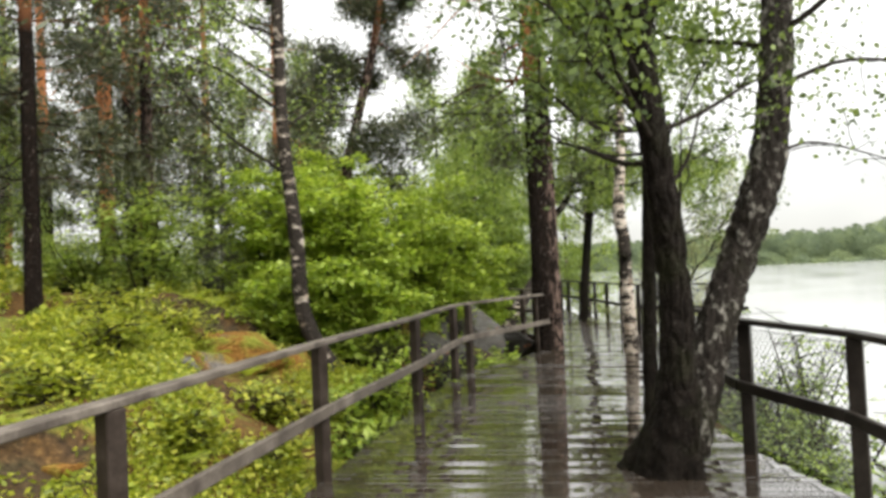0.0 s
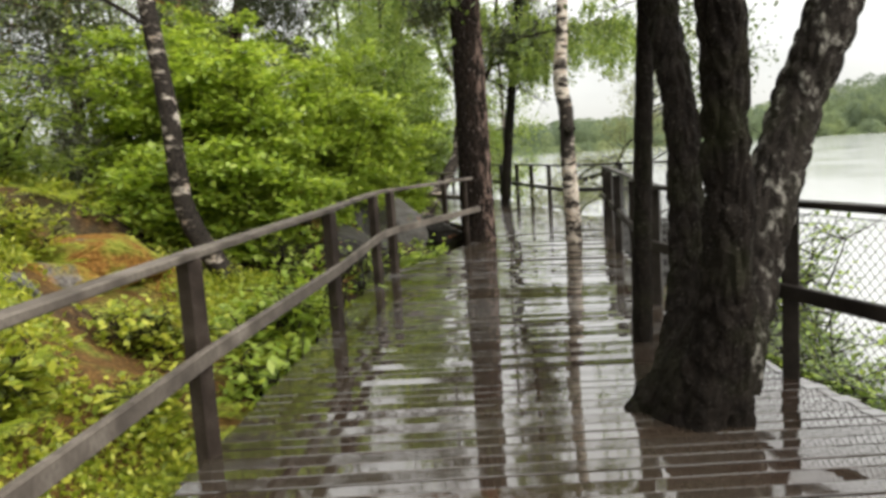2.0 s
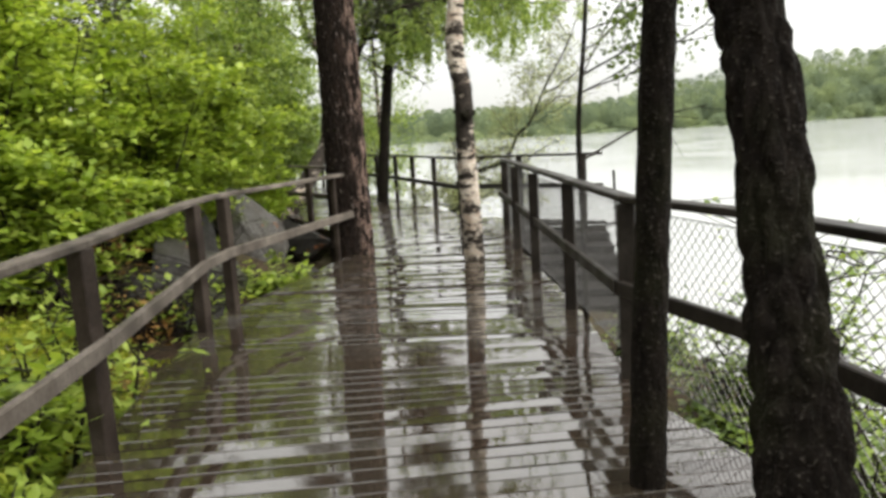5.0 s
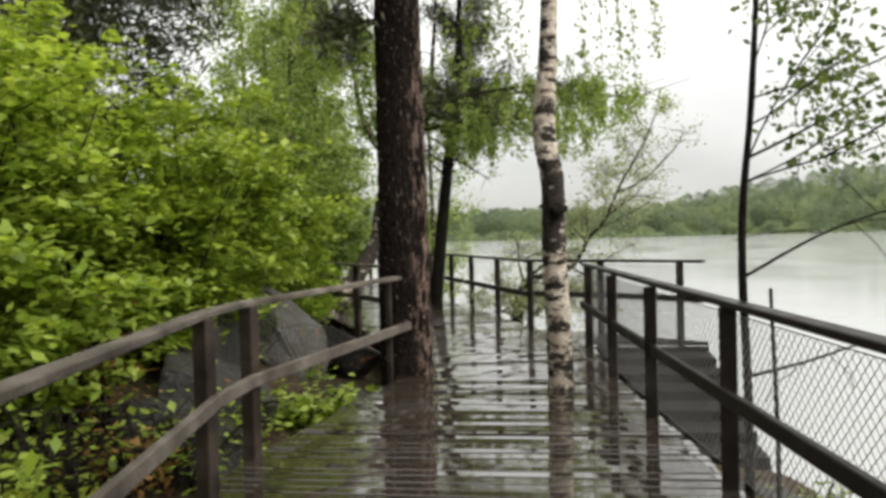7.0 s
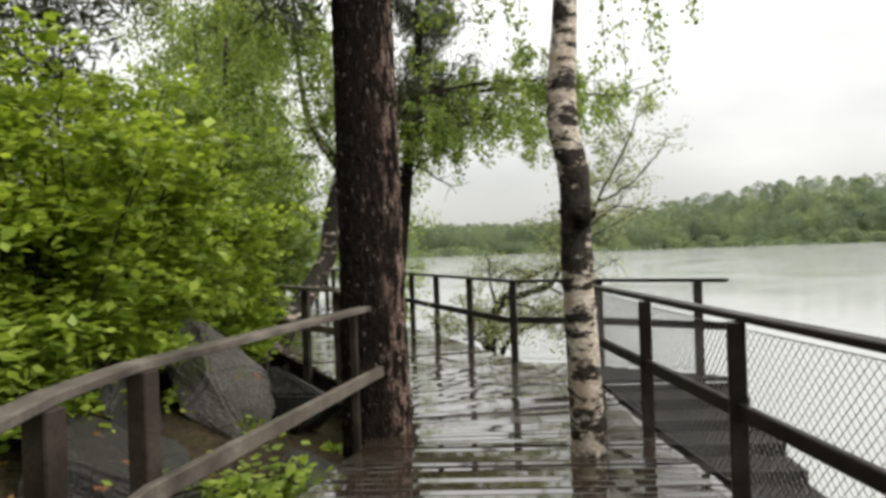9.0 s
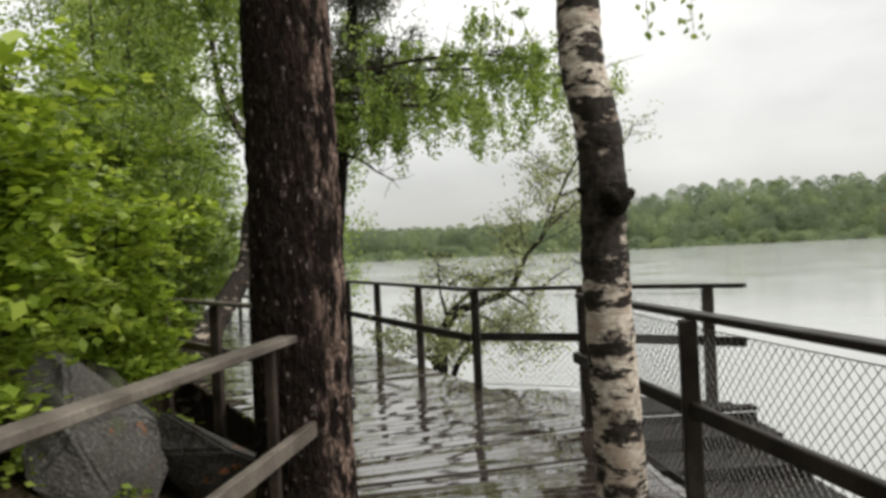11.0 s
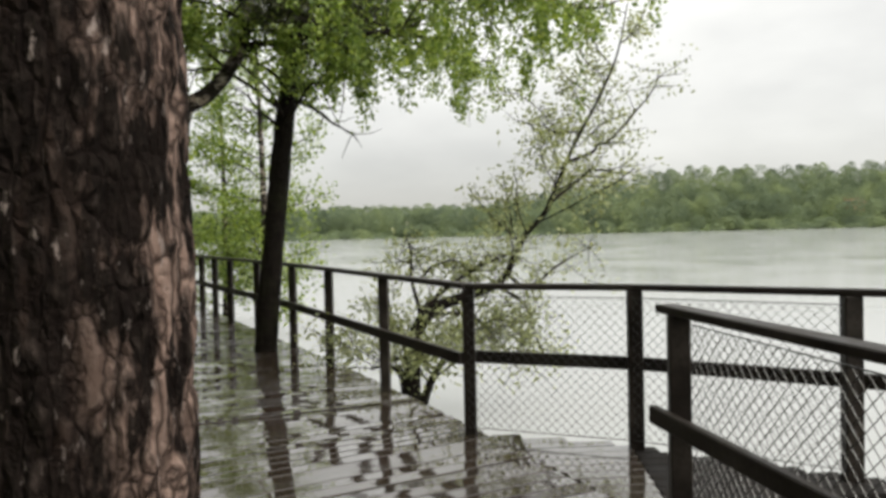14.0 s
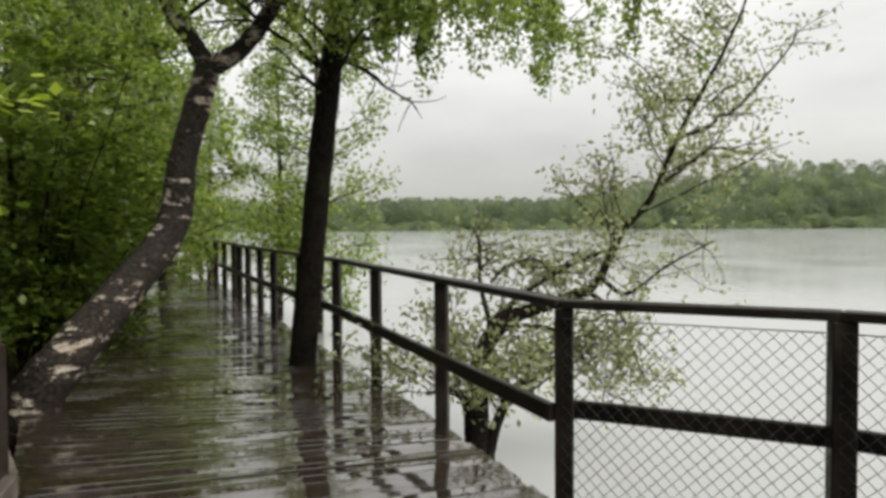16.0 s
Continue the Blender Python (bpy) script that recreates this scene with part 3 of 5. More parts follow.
def build_ground():
    xs = np.unique(np.concatenate([np.linspace(-900, -60, 15), np.linspace(-60, -14, 30), np.linspace(-14, 6, 110), np.linspace(6, 60, 26), np.linspace(60, 900, 30)]))
    ys = np.unique(np.concatenate([np.linspace(-600, -20, 12), np.linspace(-20, 0, 24), np.linspace(0, 28, 150), np.linspace(28, 90, 40), np.linspace(90, 230, 12), np.linspace(230, 330, 22), np.linspace(330, 1500, 10)]))
    gx, gy = np.meshgrid(xs, ys)
    v = np.stack([gx, gy, ground_z(gx, gy)], -1).reshape(-1, 3)
    i, j = np.meshgrid(np.arange(len(ys) - 1), np.arange(len(xs) - 1), indexing="ij")
    n = len(xs)
    q = np.stack([i * n + j, i * n + j + 1, (i + 1) * n + j + 1, (i + 1) * n + j], -1).reshape(-1, 4)
    tagged(put("ground", raw_mesh("ground", v, q, True), GROUND), "mossy forest floor with brown leaf litter", "ground", kind="structure")


build_ground()
bm = bmesh.new()
bmesh.ops.create_grid(bm, x_segments=1, y_segments=1, size=1)
bmesh.ops.transform(bm, matrix=Matrix.Translation((0, 450, LAKE)) @ Matrix.Diagonal((900, 1050, 1, 1)), verts=bm.verts)
tagged(part("water", bm, WATER, None), "calm grey lake under an overcast sky", "lake", kind="structure")


# ---- railings ----
RAIL, MID = 1.065, 0.54


def wire_panel(a, b, low, high, parent, cell=0.066, wire=0.0014):
    """Chain link between two posts: crossing diagonal wires."""
    a, b = np.array([*a, 0.0]), np.array([*b, 0.0])
    width, h = np.linalg.norm(b - a), high - low
    along = (b - a) / width
    a, b = (p + np.array([along[1], -along[0], 0]) * 0.05 for p in (a, b))
    side = np.array([-along[1], along[0], 0]) * wire
    verts, quads = [], []
    for slope in (1, -1):
        for s in np.arange(-h, width + h, cell):
            lo, hi = (s, s + h) if slope > 0 else (s + h, s)
            t0, t1 = 0.0, 1.0
            u0, u1 = lo, hi
            dx = u1 - u0
            ta, tb = sorted(((0 - u0) / dx, (width - u0) / dx))
            t0, t1 = max(t0, ta), min(t1, tb)
            if t1 - t0 < 0.02:
                continue
            p, q = (a + along * (u0 + dx * t) + np.array([0, 0, low + h * t]) for t in (t0, t1))
            d = (q - p) / np.linalg.norm(q - p)
            w = np.cross(d, side / wire) * wire
            n = len(verts)
            for c in (p, q):
                verts += [c + side + w, c - side + w, c - side - w, c + side - w]
            quads += [(n + k, n + (k + 1) % 4, n + 4 + (k + 1) % 4, n + 4 + k) for k in range(4)]
    panel = put("mesh_panel", raw_mesh("mesh_panel", np.array(verts), np.array(quads)), WIRE, parent, "galvanised chain-link netting")
    for z in (low, high):
        part("tension_wire", beam_bm((*a[:2], z), (*b[:2], z), 0.005, 0.005, 0), WIRE, panel)


def railing(label, posts, top, mid, material, post=0.095, rail=(0.1, 0.04), midrail=(0.045, 0.085), meshes=(), group="boardwalk railings", inside=1, foot=-0.45, thin=(), post_material=None):
    """posts: plan places; top and mid: plan lines of the handrail and the middle rail; inside: on which side of the posts the middle rail is nailed."""
    t = thing("railing", (0, 0, 0), label, "railing", group)
    for i, (x, y) in enumerate(posts):
        w = 0.05 if i in thin else post
        bm = beam_bm((x, y, foot), (x, y, RAIL - rail[1]), w, w, 0.006, up=(0.2, 1, 0))
        part("post", bm, post_material or material, t)
    for a, b in zip(top, top[1:]):
        part("handrail", beam_bm((*a, RAIL - rail[1] / 2), (*b, RAIL - rail[1] / 2), *rail), material, t)
    for a, b in zip(mid, mid[1:]):
        d = Vector((b[0] - a[0], b[1] - a[1])).normalized()
        off = Vector((d.y, -d.x)) * inside * (post / 2 + midrail[0] / 2 - 0.002)
        part("middle_rail", beam_bm((a[0] + off.x, a[1] + off.y, MID), (b[0] + off.x, b[1] + off.y, MID), *midrail), material, t)
    for a, b in meshes:
        wire_panel(a, b, 0.06, 0.98, t)
    return t


left_posts = [(-0.62, -1.2), (-0.98, 0.6), (-1.30, 2.25), (-1.81, 4.77), (-2.24, 7.51), (-2.70, 9.86), (-2.74, 10.6), (-2.365, 13.2)]
railing("weathered grey wooden railing with two rails beside the bushes", left_posts,
        [(-0.35, -2.6), (-1.81, 4.77), (-2.25, 7.51), (-2.74, 9.95), (-2.77, 10.55), (-2.3, 13.36)], [(-0.35, -2.6), (-1.81, 4.77), (-2.24, 7.51), (-2.72, 9.9), (-2.75, 10.5), (-2.28, 13.5)],
        GREY_WOOD, inside=1, thin=(7,), post_material=POST_WOOD)
right_posts = [(2.45, 1.9), (2.3, 3.5), (1.84, 5.08), (1.2, 6.25), (0.47, 8.45), (0.27, 10.23), (0.04, 11.87), (-0.14, 13.53), (-0.29, 15.5)]
right_top = [(2.5, 0.5), (2.45, 1.9), (2.3, 3.5), (1.84, 5.08), (1.2, 6.25), (0.88, 7.5), (0.48, 8.45), (-0.31, 15.62)]
railing("wet wooden railing with chain-link netting along the lake, darkened for backlight", right_posts, right_top, right_top, DARK_WOOD, inside=-1,
        meshes=list(zip(right_posts[2:], right_posts[3:])))
q_posts = [(-1.09, 17.35), (-1.71, 18.9), (-2.34, 20.45), (-2.92, 21.8), (-3.62, 23.2), (-4.3, 24.55), (-4.83, 25.75), (-5.3, 26.7), (-5.72, 27.6), (-6.14, 28.6), (-6.75, 29.9), (-7.5, 31.6), (-8.3, 33.4)]
railing("dark wooden railing along the flooded boardwalk by the water", q_posts, [q_posts[0], q_posts[3], q_posts[6], q_posts[9], q_posts[12]], [q_posts[0], q_posts[3], q_posts[6], q_posts[9], q_posts[12]],
        DARK_WOOD, post=0.085, inside=-1)
p_posts = [(-0.06, 16.86), (0.93, 16.12)]
railing("dark wooden railing with netting at the head of the steps", p_posts, [(-1.09, 17.35), (-0.06, 16.86), (1.2, 15.93)], [(-1.09, 17.35), (-0.06, 16.86), (1.18, 15.95)], DARK_WOOD,
        inside=-1, meshes=[((-1.09, 17.35), (-0.06, 16.86)), ((-0.06, 16.86), (0.93, 16.12))])
l_posts = [(-2.7, 14.95), (-3.15, 16.3), (-3.75, 17.1), (-4.74, 18.45)]
railing("weathered wooden railing end behind the pine", l_posts, [(-2.7, 14.9), (-3.15, 16.3), (-4.82, 18.55)], [(-2.7, 14.95), (-3.15, 16.3), (-4.74, 18.45)], GREY_WOOD, inside=1, post_material=POST_WOOD)


# ---- steps down to the water ----
def build_steps():
    t = thing("steps", (0, 0, 0), "dark wet wooden steps going down to the lake", "stairs")
    rise, deep, n, front, side = 0.108, 0.47, 7, 15.9, 1.24
    for i in range(-1, n):
        z = -0.02 - rise * (i + 1)
        y0 = front - deep * (i + 1)
        for k in range(3 if i >= 0 else 0):
            w = deep / 3
            y = y0 + deep - (k + 0.5) * w
            part("tread", beam_bm((float(edge_x(RIGHT, y)) + 0.06, y, z - 0.02 - 0.001 * k), (side, y, z - 0.02 - 0.001 * k), w - 0.003, 0.04, 0.002), STEP_WOOD, t)
        part("riser", beam_bm((float(edge_x(RIGHT, y0)) + 0.06, y0 + 0.02, z - 0.045 - rise / 2), (side, y0 + 0.02, z - 0.045 - rise / 2), 0.025, rise + 0.01, 0.0), STEP_WOOD, t)
    for x in (0.25, 0.7, 1.19):
        part("stringer", beam_bm((x, front, -0.3), (x, front - deep * n, -0.3 - rise * n), 0.05, 0.3), STEP_WOOD, t)
    for k in range(8):
        y = front + 0.125 * k + 0.06
        x0 = -0.27 + (y - 15.4) * 0.13
        x1 = float(np.interp(y, [15.98, 16.9], [side, -0.02]))
        if x1 - x0 > 0.1:
            part("landing_board", beam_bm((x0, y, -0.025), (x1, y, -0.025), 0.118, 0.04, 0.004), STEP_WOOD, t)


build_steps()


# ---- rocks ----
def rock(label, at, size, turn, seed, group="granite boulders", name="boulder", along=None, material=ROCK):
    rng = np.random.default_rng(seed)
    bm = bmesh.new()
    pts = rng.normal(size=(15, 3))
    pts /= np.linalg.norm(pts, axis=1)[:, None] * rng.uniform(0.95, 1.2, (15, 1))
    for q in pts:
        bm.verts.new(q)
    hull = bmesh.ops.convex_hull(bm, input=bm.verts[:])
    bmesh.ops.delete(bm, geom=[v for v in hull["geom_interior"] if isinstance(v, bmesh.types.BMVert)], context="VERTS")
    bmesh.ops.dissolve_limit(bm, angle_limit=radians(12), verts=bm.verts[:], edges=bm.edges[:])
    bmesh.ops.bevel(bm, geom=bm.edges[:], offset=0.045, segments=2, affect="EDGES")
    bmesh.ops.triangulate(bm, faces=bm.faces[:])
    bmesh.ops.subdivide_edges(bm, edges=[e for e in bm.edges if e.calc_length() > 0.12], cuts=4, use_grid_fill=True)
    bmesh.ops.triangulate(bm, faces=bm.faces[:])
    for v in bm.verts:
        v.co += v.co.normalized() * (0.08 * noise.noise(v.co * 2.2 + Vector((seed, 0, 0))) + 0.035 * noise.noise(v.co * 6 + Vector((0, seed, 0))))
    bmesh.ops.transform(bm, matrix=Matrix.Diagonal([1.12 * k for k in size] + [1]), verts=bm.verts)
    ob = part(name, bm, material, None)
    ob.matrix_world = Matrix.Translation(at) @ Vector(along).to_track_quat("Z", "X").to_matrix().to_4x4() if along else pose(*at, *turn)
    return tagged(ob, label, "rock", group)


rock("large tilted grey granite slab beside the railing", (-4.0, 15.0, 0.14), (0.36, 0.62, 0.95), None, 3, along=(-0.95, 0.2, 1.0), material=PALE_ROCK)
rock("dark granite boulder with orange lichen by the pine", (-3.3, 15.35, 0.1), (0.46, 0.5, 0.46), (10, -12, 40), 7)
rock("wet grey stone at the foot of the pine", (-2.78, 13.4, -0.4), (0.34, 0.48, 0.4), (0, 20, 60), 12)
rock("low wet granite boulder among the saplings", (-4.9, 16.3, 0.05), (0.8, 0.7, 0.6), (5, 10, 10), 18)
rock("dark granite rock in the bank under the saplings", (-3.95, 12.4, -0.05), (0.7, 0.75, 0.55), (0, 12, 30), 21)
rock("dark granite rock in the bank under the saplings", (-3.75, 11.3, -0.2), (0.6, 0.7, 0.5), (10, 0, 80), 22)
rock("grey granite block in the bank", (-4.2, 13.1, 0.3), (0.55, 0.6, 0.5), (0, 15, 50), 23)
rock("small pale stone in the moss", (-4.6, 6.3, 0.5), (0.34, 0.3, 0.26), (10, 0, 20), 25, material=PALE_ROCK)
rock("small pale stone in the moss", (-5.0, 5.35, 0.5), (0.4, 0.32, 0.24), (0, 10, 60), 26, material=PALE_ROCK)
rock("low rock covered in orange and yellow moss", (-5.35, 8.15, 0.5), (0.95, 0.6, 0.42), (0, 6, 20), 28, "mossy rocks", material=MOSS_ROCK)
rock("low rock covered in orange and yellow moss", (-4.75, 8.75, 0.22), (0.6, 0.5, 0.36), (5, 0, 70), 29, "mossy rocks", material=MOSS_ROCK)
rock("low rock covered in orange and yellow moss", (-5.0, 7.1, 0.5), (0.6, 0.45, 0.26), (0, 8, 50), 30, "mossy rocks", material=MOSS_ROCK)
rock("low rock covered in orange and yellow moss", (-3.85, 3.9, 0.15), (0.5, 0.4, 0.26), (0, 0, 10), 32, "mossy rocks", material=MOSS_ROCK)
rock("rounded stone at the lake's edge", (0.95, 12.2, -0.9), (0.5, 0.6, 0.25), (0, 0, 30), 31)


# ---- trees on the boardwalk ----
def at_ground(x, y, sink=0.12):
    return (x, y, float(ground_z(x, y)) - sink)


def big_pine():
    rng = np.random.default_rng(5)
    t = thing("pine_tree", (-2.31, 13.78, -0.75), "tall pine with plated dark bark growing through the boardwalk", "tree")
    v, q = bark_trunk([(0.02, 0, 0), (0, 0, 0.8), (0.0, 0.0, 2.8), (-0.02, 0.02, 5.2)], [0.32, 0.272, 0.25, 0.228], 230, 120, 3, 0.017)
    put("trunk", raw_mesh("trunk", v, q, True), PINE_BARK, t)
    p = smooth_path([(-0.02, 0.02, 5.18), (-0.05, 0.05, 8), (0.1, 0.1, 12), (0.15, 0.0, 16.5)], 24)
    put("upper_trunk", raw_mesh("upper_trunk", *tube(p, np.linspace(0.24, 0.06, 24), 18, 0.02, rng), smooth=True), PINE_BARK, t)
    wood, anchors = [], []
    for i in range(34):
        f = i / 33
        z = 5.6 + 10.4 * f
        a = rng.uniform(0, 2 * np.pi)
        ln = (1.3 + 2.2 * np.sin(np.pi * min(1, f * 0.9 + 0.1))) * rng.uniform(0.6, 1.1)
        lp = branch(rng, (0, 0.03, z), (np.cos(a), np.sin(a), rng.uniform(-0.25, 0.25)), ln, 8, 0.16, 0.02)
        put("limb", raw_mesh("limb", *tube(lp, np.linspace(0.05, 0.008, 8), 6), smooth=True), PINE_BARK, t)
        if z < 6.6:
            continue
        for _ in range(7):
            j = rng.integers(3, 8)
            tw = branch(rng, lp[j], rng.normal(size=3) * (1, 1, 0.5) + (lp[7] - lp[0]) / ln, ln * 0.25, 4, 0.2, 0.05)
            wood.append(tube(tw, np.linspace(0.012, 0.004, 4), 4))
            anchors.append(tw[1:])
    for start, way, ln in (((-0.2, -0.1, 5.9), (-1, -0.3, -0.1), 2.3), ((-0.2, -0.1, 5.3), (-1, -0.4, -0.1), 1.6), ((-0.2, 0, 4.55), (-1, -0.1, 0.05), 0.9), ((0.2, 0, 5.4), (1, 0.2, -0.1), 1.2)):
        lp = branch(rng, start, way, ln, 8, 0.12, -0.03)
        put("limb", raw_mesh("limb", *tube(lp, np.linspace(0.035, 0.006, 8), 6), smooth=True), PINE_BARK, t)
        for _ in range(5):
            j = rng.integers(3, 8)
            tw = branch(rng, lp[j], rng.normal(size=3), ln * 0.25, 4, 0.2)
            wood.append(tube(tw, np.linspace(0.01, 0.003, 4), 4))
            anchors += [tw[1:]] * 3
    tagged(put("twig_work", raw_mesh("twig_work", *join(wood), smooth=True), PINE_BARK, t), kind="stuff")
    anchors = np.concatenate(anchors)
    pts = anchors[rng.integers(0, len(anchors), 15000)] + rng.normal(size=(15000, 3)) * 0.16
    put("crown", raw_mesh("crown", *leaf_cards(pts, 0.17, 0.025, rng, -0.2)), NEEDLES, t)


big_pine()


def boardwalk_birch():
    rng = np.random.default_rng(8)
    t = thing("birch_tree", (-0.712, 13.0, -0.7), "white birch with black bands and a knot in the boardwalk", "tree")
    rings, sides = 120, 40
    p = smooth_path([(0.06, 0, 0), (0.05, 0, 0.7), (0.03, 0, 1.4), (0.01, 0, 2.1), (0.015, -0.01, 2.5), (0.0, 0, 2.75), (-0.05, 0.02, 3.02), (-0.05, 0.05, 3.35), (0.0, 0.1, 4.0), (0.05, 0.15, 5.5), (0.1, 0.2, 8.0)], rings)
    r = np.interp(np.linspace(0, 1, rings), [0, 0.08, 0.3, 0.7, 1], [0.15, 0.123, 0.111, 0.104, 0.05]) * (1 + 0.022 * rng.normal(size=rings))
    v, q = tube(p, r, sides, 0.012, rng)
    # the knot
    v = v.reshape(rings, sides, 3)
    knot = np.array([0.06, -0.12, 2.38])
    for i in range(rings):
        for j in range(sides):
            d = np.linalg.norm(v[i, j] - knot)
            if d < 0.14:
                out = v[i, j] - p[i]
                v[i, j] += out / np.linalg.norm(out) * 0.05 * math.exp(-(d / 0.055) ** 2)
    put("trunk", raw_mesh("trunk", v.reshape(-1, 3), q, True), BIRCH_BARK, t)
    bm = bmesh.new()
    bmesh.ops.create_icosphere(bm, subdivisions=3, radius=0.078)
    for w in bm.verts:
        w.co *= 1 + 0.35 * noise.noise(w.co * 22)
        w.co += Vector((0.05, -0.105, 2.38))
    for f in bm.faces:
        f.smooth = True
    part("knot", bm, ALDER_BARK, t, "dark burl on the trunk")
    for ends, radii in (([(0.09, -0.06, 2.39), (0.125, -0.075, 2.4), (0.145, -0.08, 2.41)], [0.045, 0.03, 0.014]), ([(-0.07, -0.04, 2.42), (-0.115, -0.05, 2.425)], [0.03, 0.012])):
        put("branch_stub", raw_mesh("branch_stub", *tube(smooth_path(ends, 8), np.interp(np.linspace(0, 1, 8), np.linspace(0, 1, len(radii)), radii), 10, 0.08, rng), smooth=True), ALDER_BARK, t, "broken dark branch stub")
    wood, anchors = [], []
    for i in range(34):
        z = rng.uniform(5.0, 7.95)
        k = int(np.argmin(np.abs(p[:, 2] - z)))
        a = rng.uniform(0, 2 * np.pi)
        ln = rng.uniform(0.9, 2.2)
        lp = branch(rng, p[k], (np.cos(a), np.sin(a) + 0.6, 0.5), ln, 7, 0.12, -0.03)
        put("limb", raw_mesh("limb", *tube(lp, np.linspace(0.02, 0.004, 7), 5), smooth=True), TWIG_BARK, t)
        for _ in range(5):
            j = rng.integers(2, 7)
            tw = branch(rng, lp[j], rng.normal(size=3) * (1, 1, 0.4), 0.4, 4, 0.2, -0.05)
            wood.append(tube(tw, np.linspace(0.005, 0.002, 4), 4))
            anchors.append(tw)
    tagged(put("twig_work", raw_mesh("twig_work", *join(wood), smooth=True), TWIG_BARK, t), kind="stuff")
    anchors = np.concatenate(anchors)
    ends = anchors[rng.integers(0, len(anchors), 700)]
    which = rng.integers(0, 700, 45000)
    pts = ends[which] + rng.normal(size=(45000, 3)) * 0.06
    pts[:, 2] -= rng.uniform(0, 1, 45000) * rng.uniform(0.1, 0.8, 700)[which]
    pts = pts[pts[:, 2] > 3.9 + np.maximum(0, 0.4 - pts[:, 1])]
    for sx, sy, low in ((-0.42, 0.7, 3.35), (-0.3, 1.0, 3.7), (-0.62, 0.9, 3.9), (-0.9, 1.1, 4.1), (0.35, 0.8, 3.6), (0.55, 1.0, 3.4), (0.72, 0.8, 3.75), (0.9, 1.2, 3.5), (-1.1, 0.8, 4.0), (1.1, 0.9, 4.0)):
        strand = smooth_path([(sx * 0.5, sy * 0.6, 5.6), (sx * 0.95, sy, 5.2), (sx, sy, 4.4), (sx + 0.03, sy, low)], 12)
        put("hanging_twig", raw_mesh("hanging_twig", *tube(strand, np.linspace(0.006, 0.002, 12), 4), smooth=True), TWIG_BARK, t)
        f = rng.uniform(0.25, 1, 170)
        at = np.stack([np.interp(f, np.linspace(0, 1, 12), strand[:, c]) for c in range(3)], -1)
        pts = np.vstack([pts, at + rng.normal(size=at.shape) * 0.045])
    put("crown", raw_mesh("crown", *leaf_cards(pts, 0.05, 0.036, rng, 0.9)), LEAF_BIRCH, t)


boardwalk_birch()

ab = np.array([0.6, 5.6, -0.75])
alder = tree("alder_tree", "dark multi-stemmed alder growing up through the boardwalk", "tree", tuple(ab),
     [(0.0, 0.03, 0), (0.03, 0.0, 0.75), (0.14, -0.15, 1.2), (0.17, -0.22, 1.7), (0.16, -0.3, 2.3), (0.12, -0.5, 3.0), (0.05, -0.6, 4.0), (0.0, -0.6, 7.5)], [0.33, 0.24, 0.135, 0.1, 0.092, 0.088, 0.08, 0.045], ALDER_BARK, LEAF_ALDER, np.random.default_rng(11),
     limbs=30, limb_len=1.7, limb_from=0.7, twigs=7, lowest=3.2, leaves=13000, spread=0.2, leaf_size=(0.055, 0.04), sides=80, plates=0.024, rings=190, stem_bark=PATCHY_BARK,
     stems=[([(-0.1, 0.22, 0.6), (0.02, 0.6, 1.2), (0.04, 0.85, 1.75), (0.02, 1.05, 2.45), (-0.07, 1.25, 3.15), (-0.15, 1.5, 4.8), (-0.25, 1.6, 7.5)], [0.16, 0.115, 0.098, 0.093, 0.09, 0.075, 0.04]),
            ([(0.18, -0.05, 0.9), (0.3, 0.1, 1.4), (0.43, 0.25, 1.85), (0.6, 0.42, 2.35), (0.75, 0.42, 2.75), (0.86, 0.5, 3.15), (0.95, 0.6, 3.9), (1.0, 0.75, 5.0), (1.05, 1.0, 7.5)], [0.13, 0.128, 0.125, 0.122, 0.12, 0.117, 0.108, 0.09, 0.05])],
     extra=[([(0.92, 0.56, 3.6), (1.4, 0.8, 3.8), (1.9, 1.0, 3.75), (2.5, 1.2, 3.4)], (0.022, 0.006)), ([(0.82, 0.5, 3.05), (1.2, 0.9, 3.2), (1.8, 1.3, 3.05)], (0.016, 0.005)), ([(0.13, -0.4, 2.75), (0.3, -0.3, 3.0), (0.42, -0.25, 3.4)], (0.02, 0.005))], extra_twigs=1)
for root_path, root_r in (([(-0.29, 0.06, 0.68), (-0.2, 0.05, 0.8), (-0.06, 0.0, 1.0), (0.09, -0.1, 1.35)], [0.08, 0.1, 0.095, 0.05]),
                          ([(0.03, -0.22, 0.66), (0.06, -0.18, 0.86), (0.12, -0.18, 1.2), (0.16, -0.22, 1.7)], [0.08, 0.1, 0.1, 0.06]),
                          ([(-0.16, 0.3, 0.66), (-0.09, 0.33, 0.9), (-0.04, 0.42, 1.02), (0.0, 0.56, 1.2)], [0.07, 0.09, 0.08, 0.05]),
                          ([(0.22, -0.12, 0.66), (0.19, -0.1, 0.88), (0.2, 0.0, 1.2), (0.28, 0.1, 1.5)], [0.08, 0.1, 0.1, 0.06])):
    put("root", raw_mesh("root", *bark_trunk(root_path, root_r, 50, 36, 21, 0.018), smooth=True), ALDER_BARK, alder)
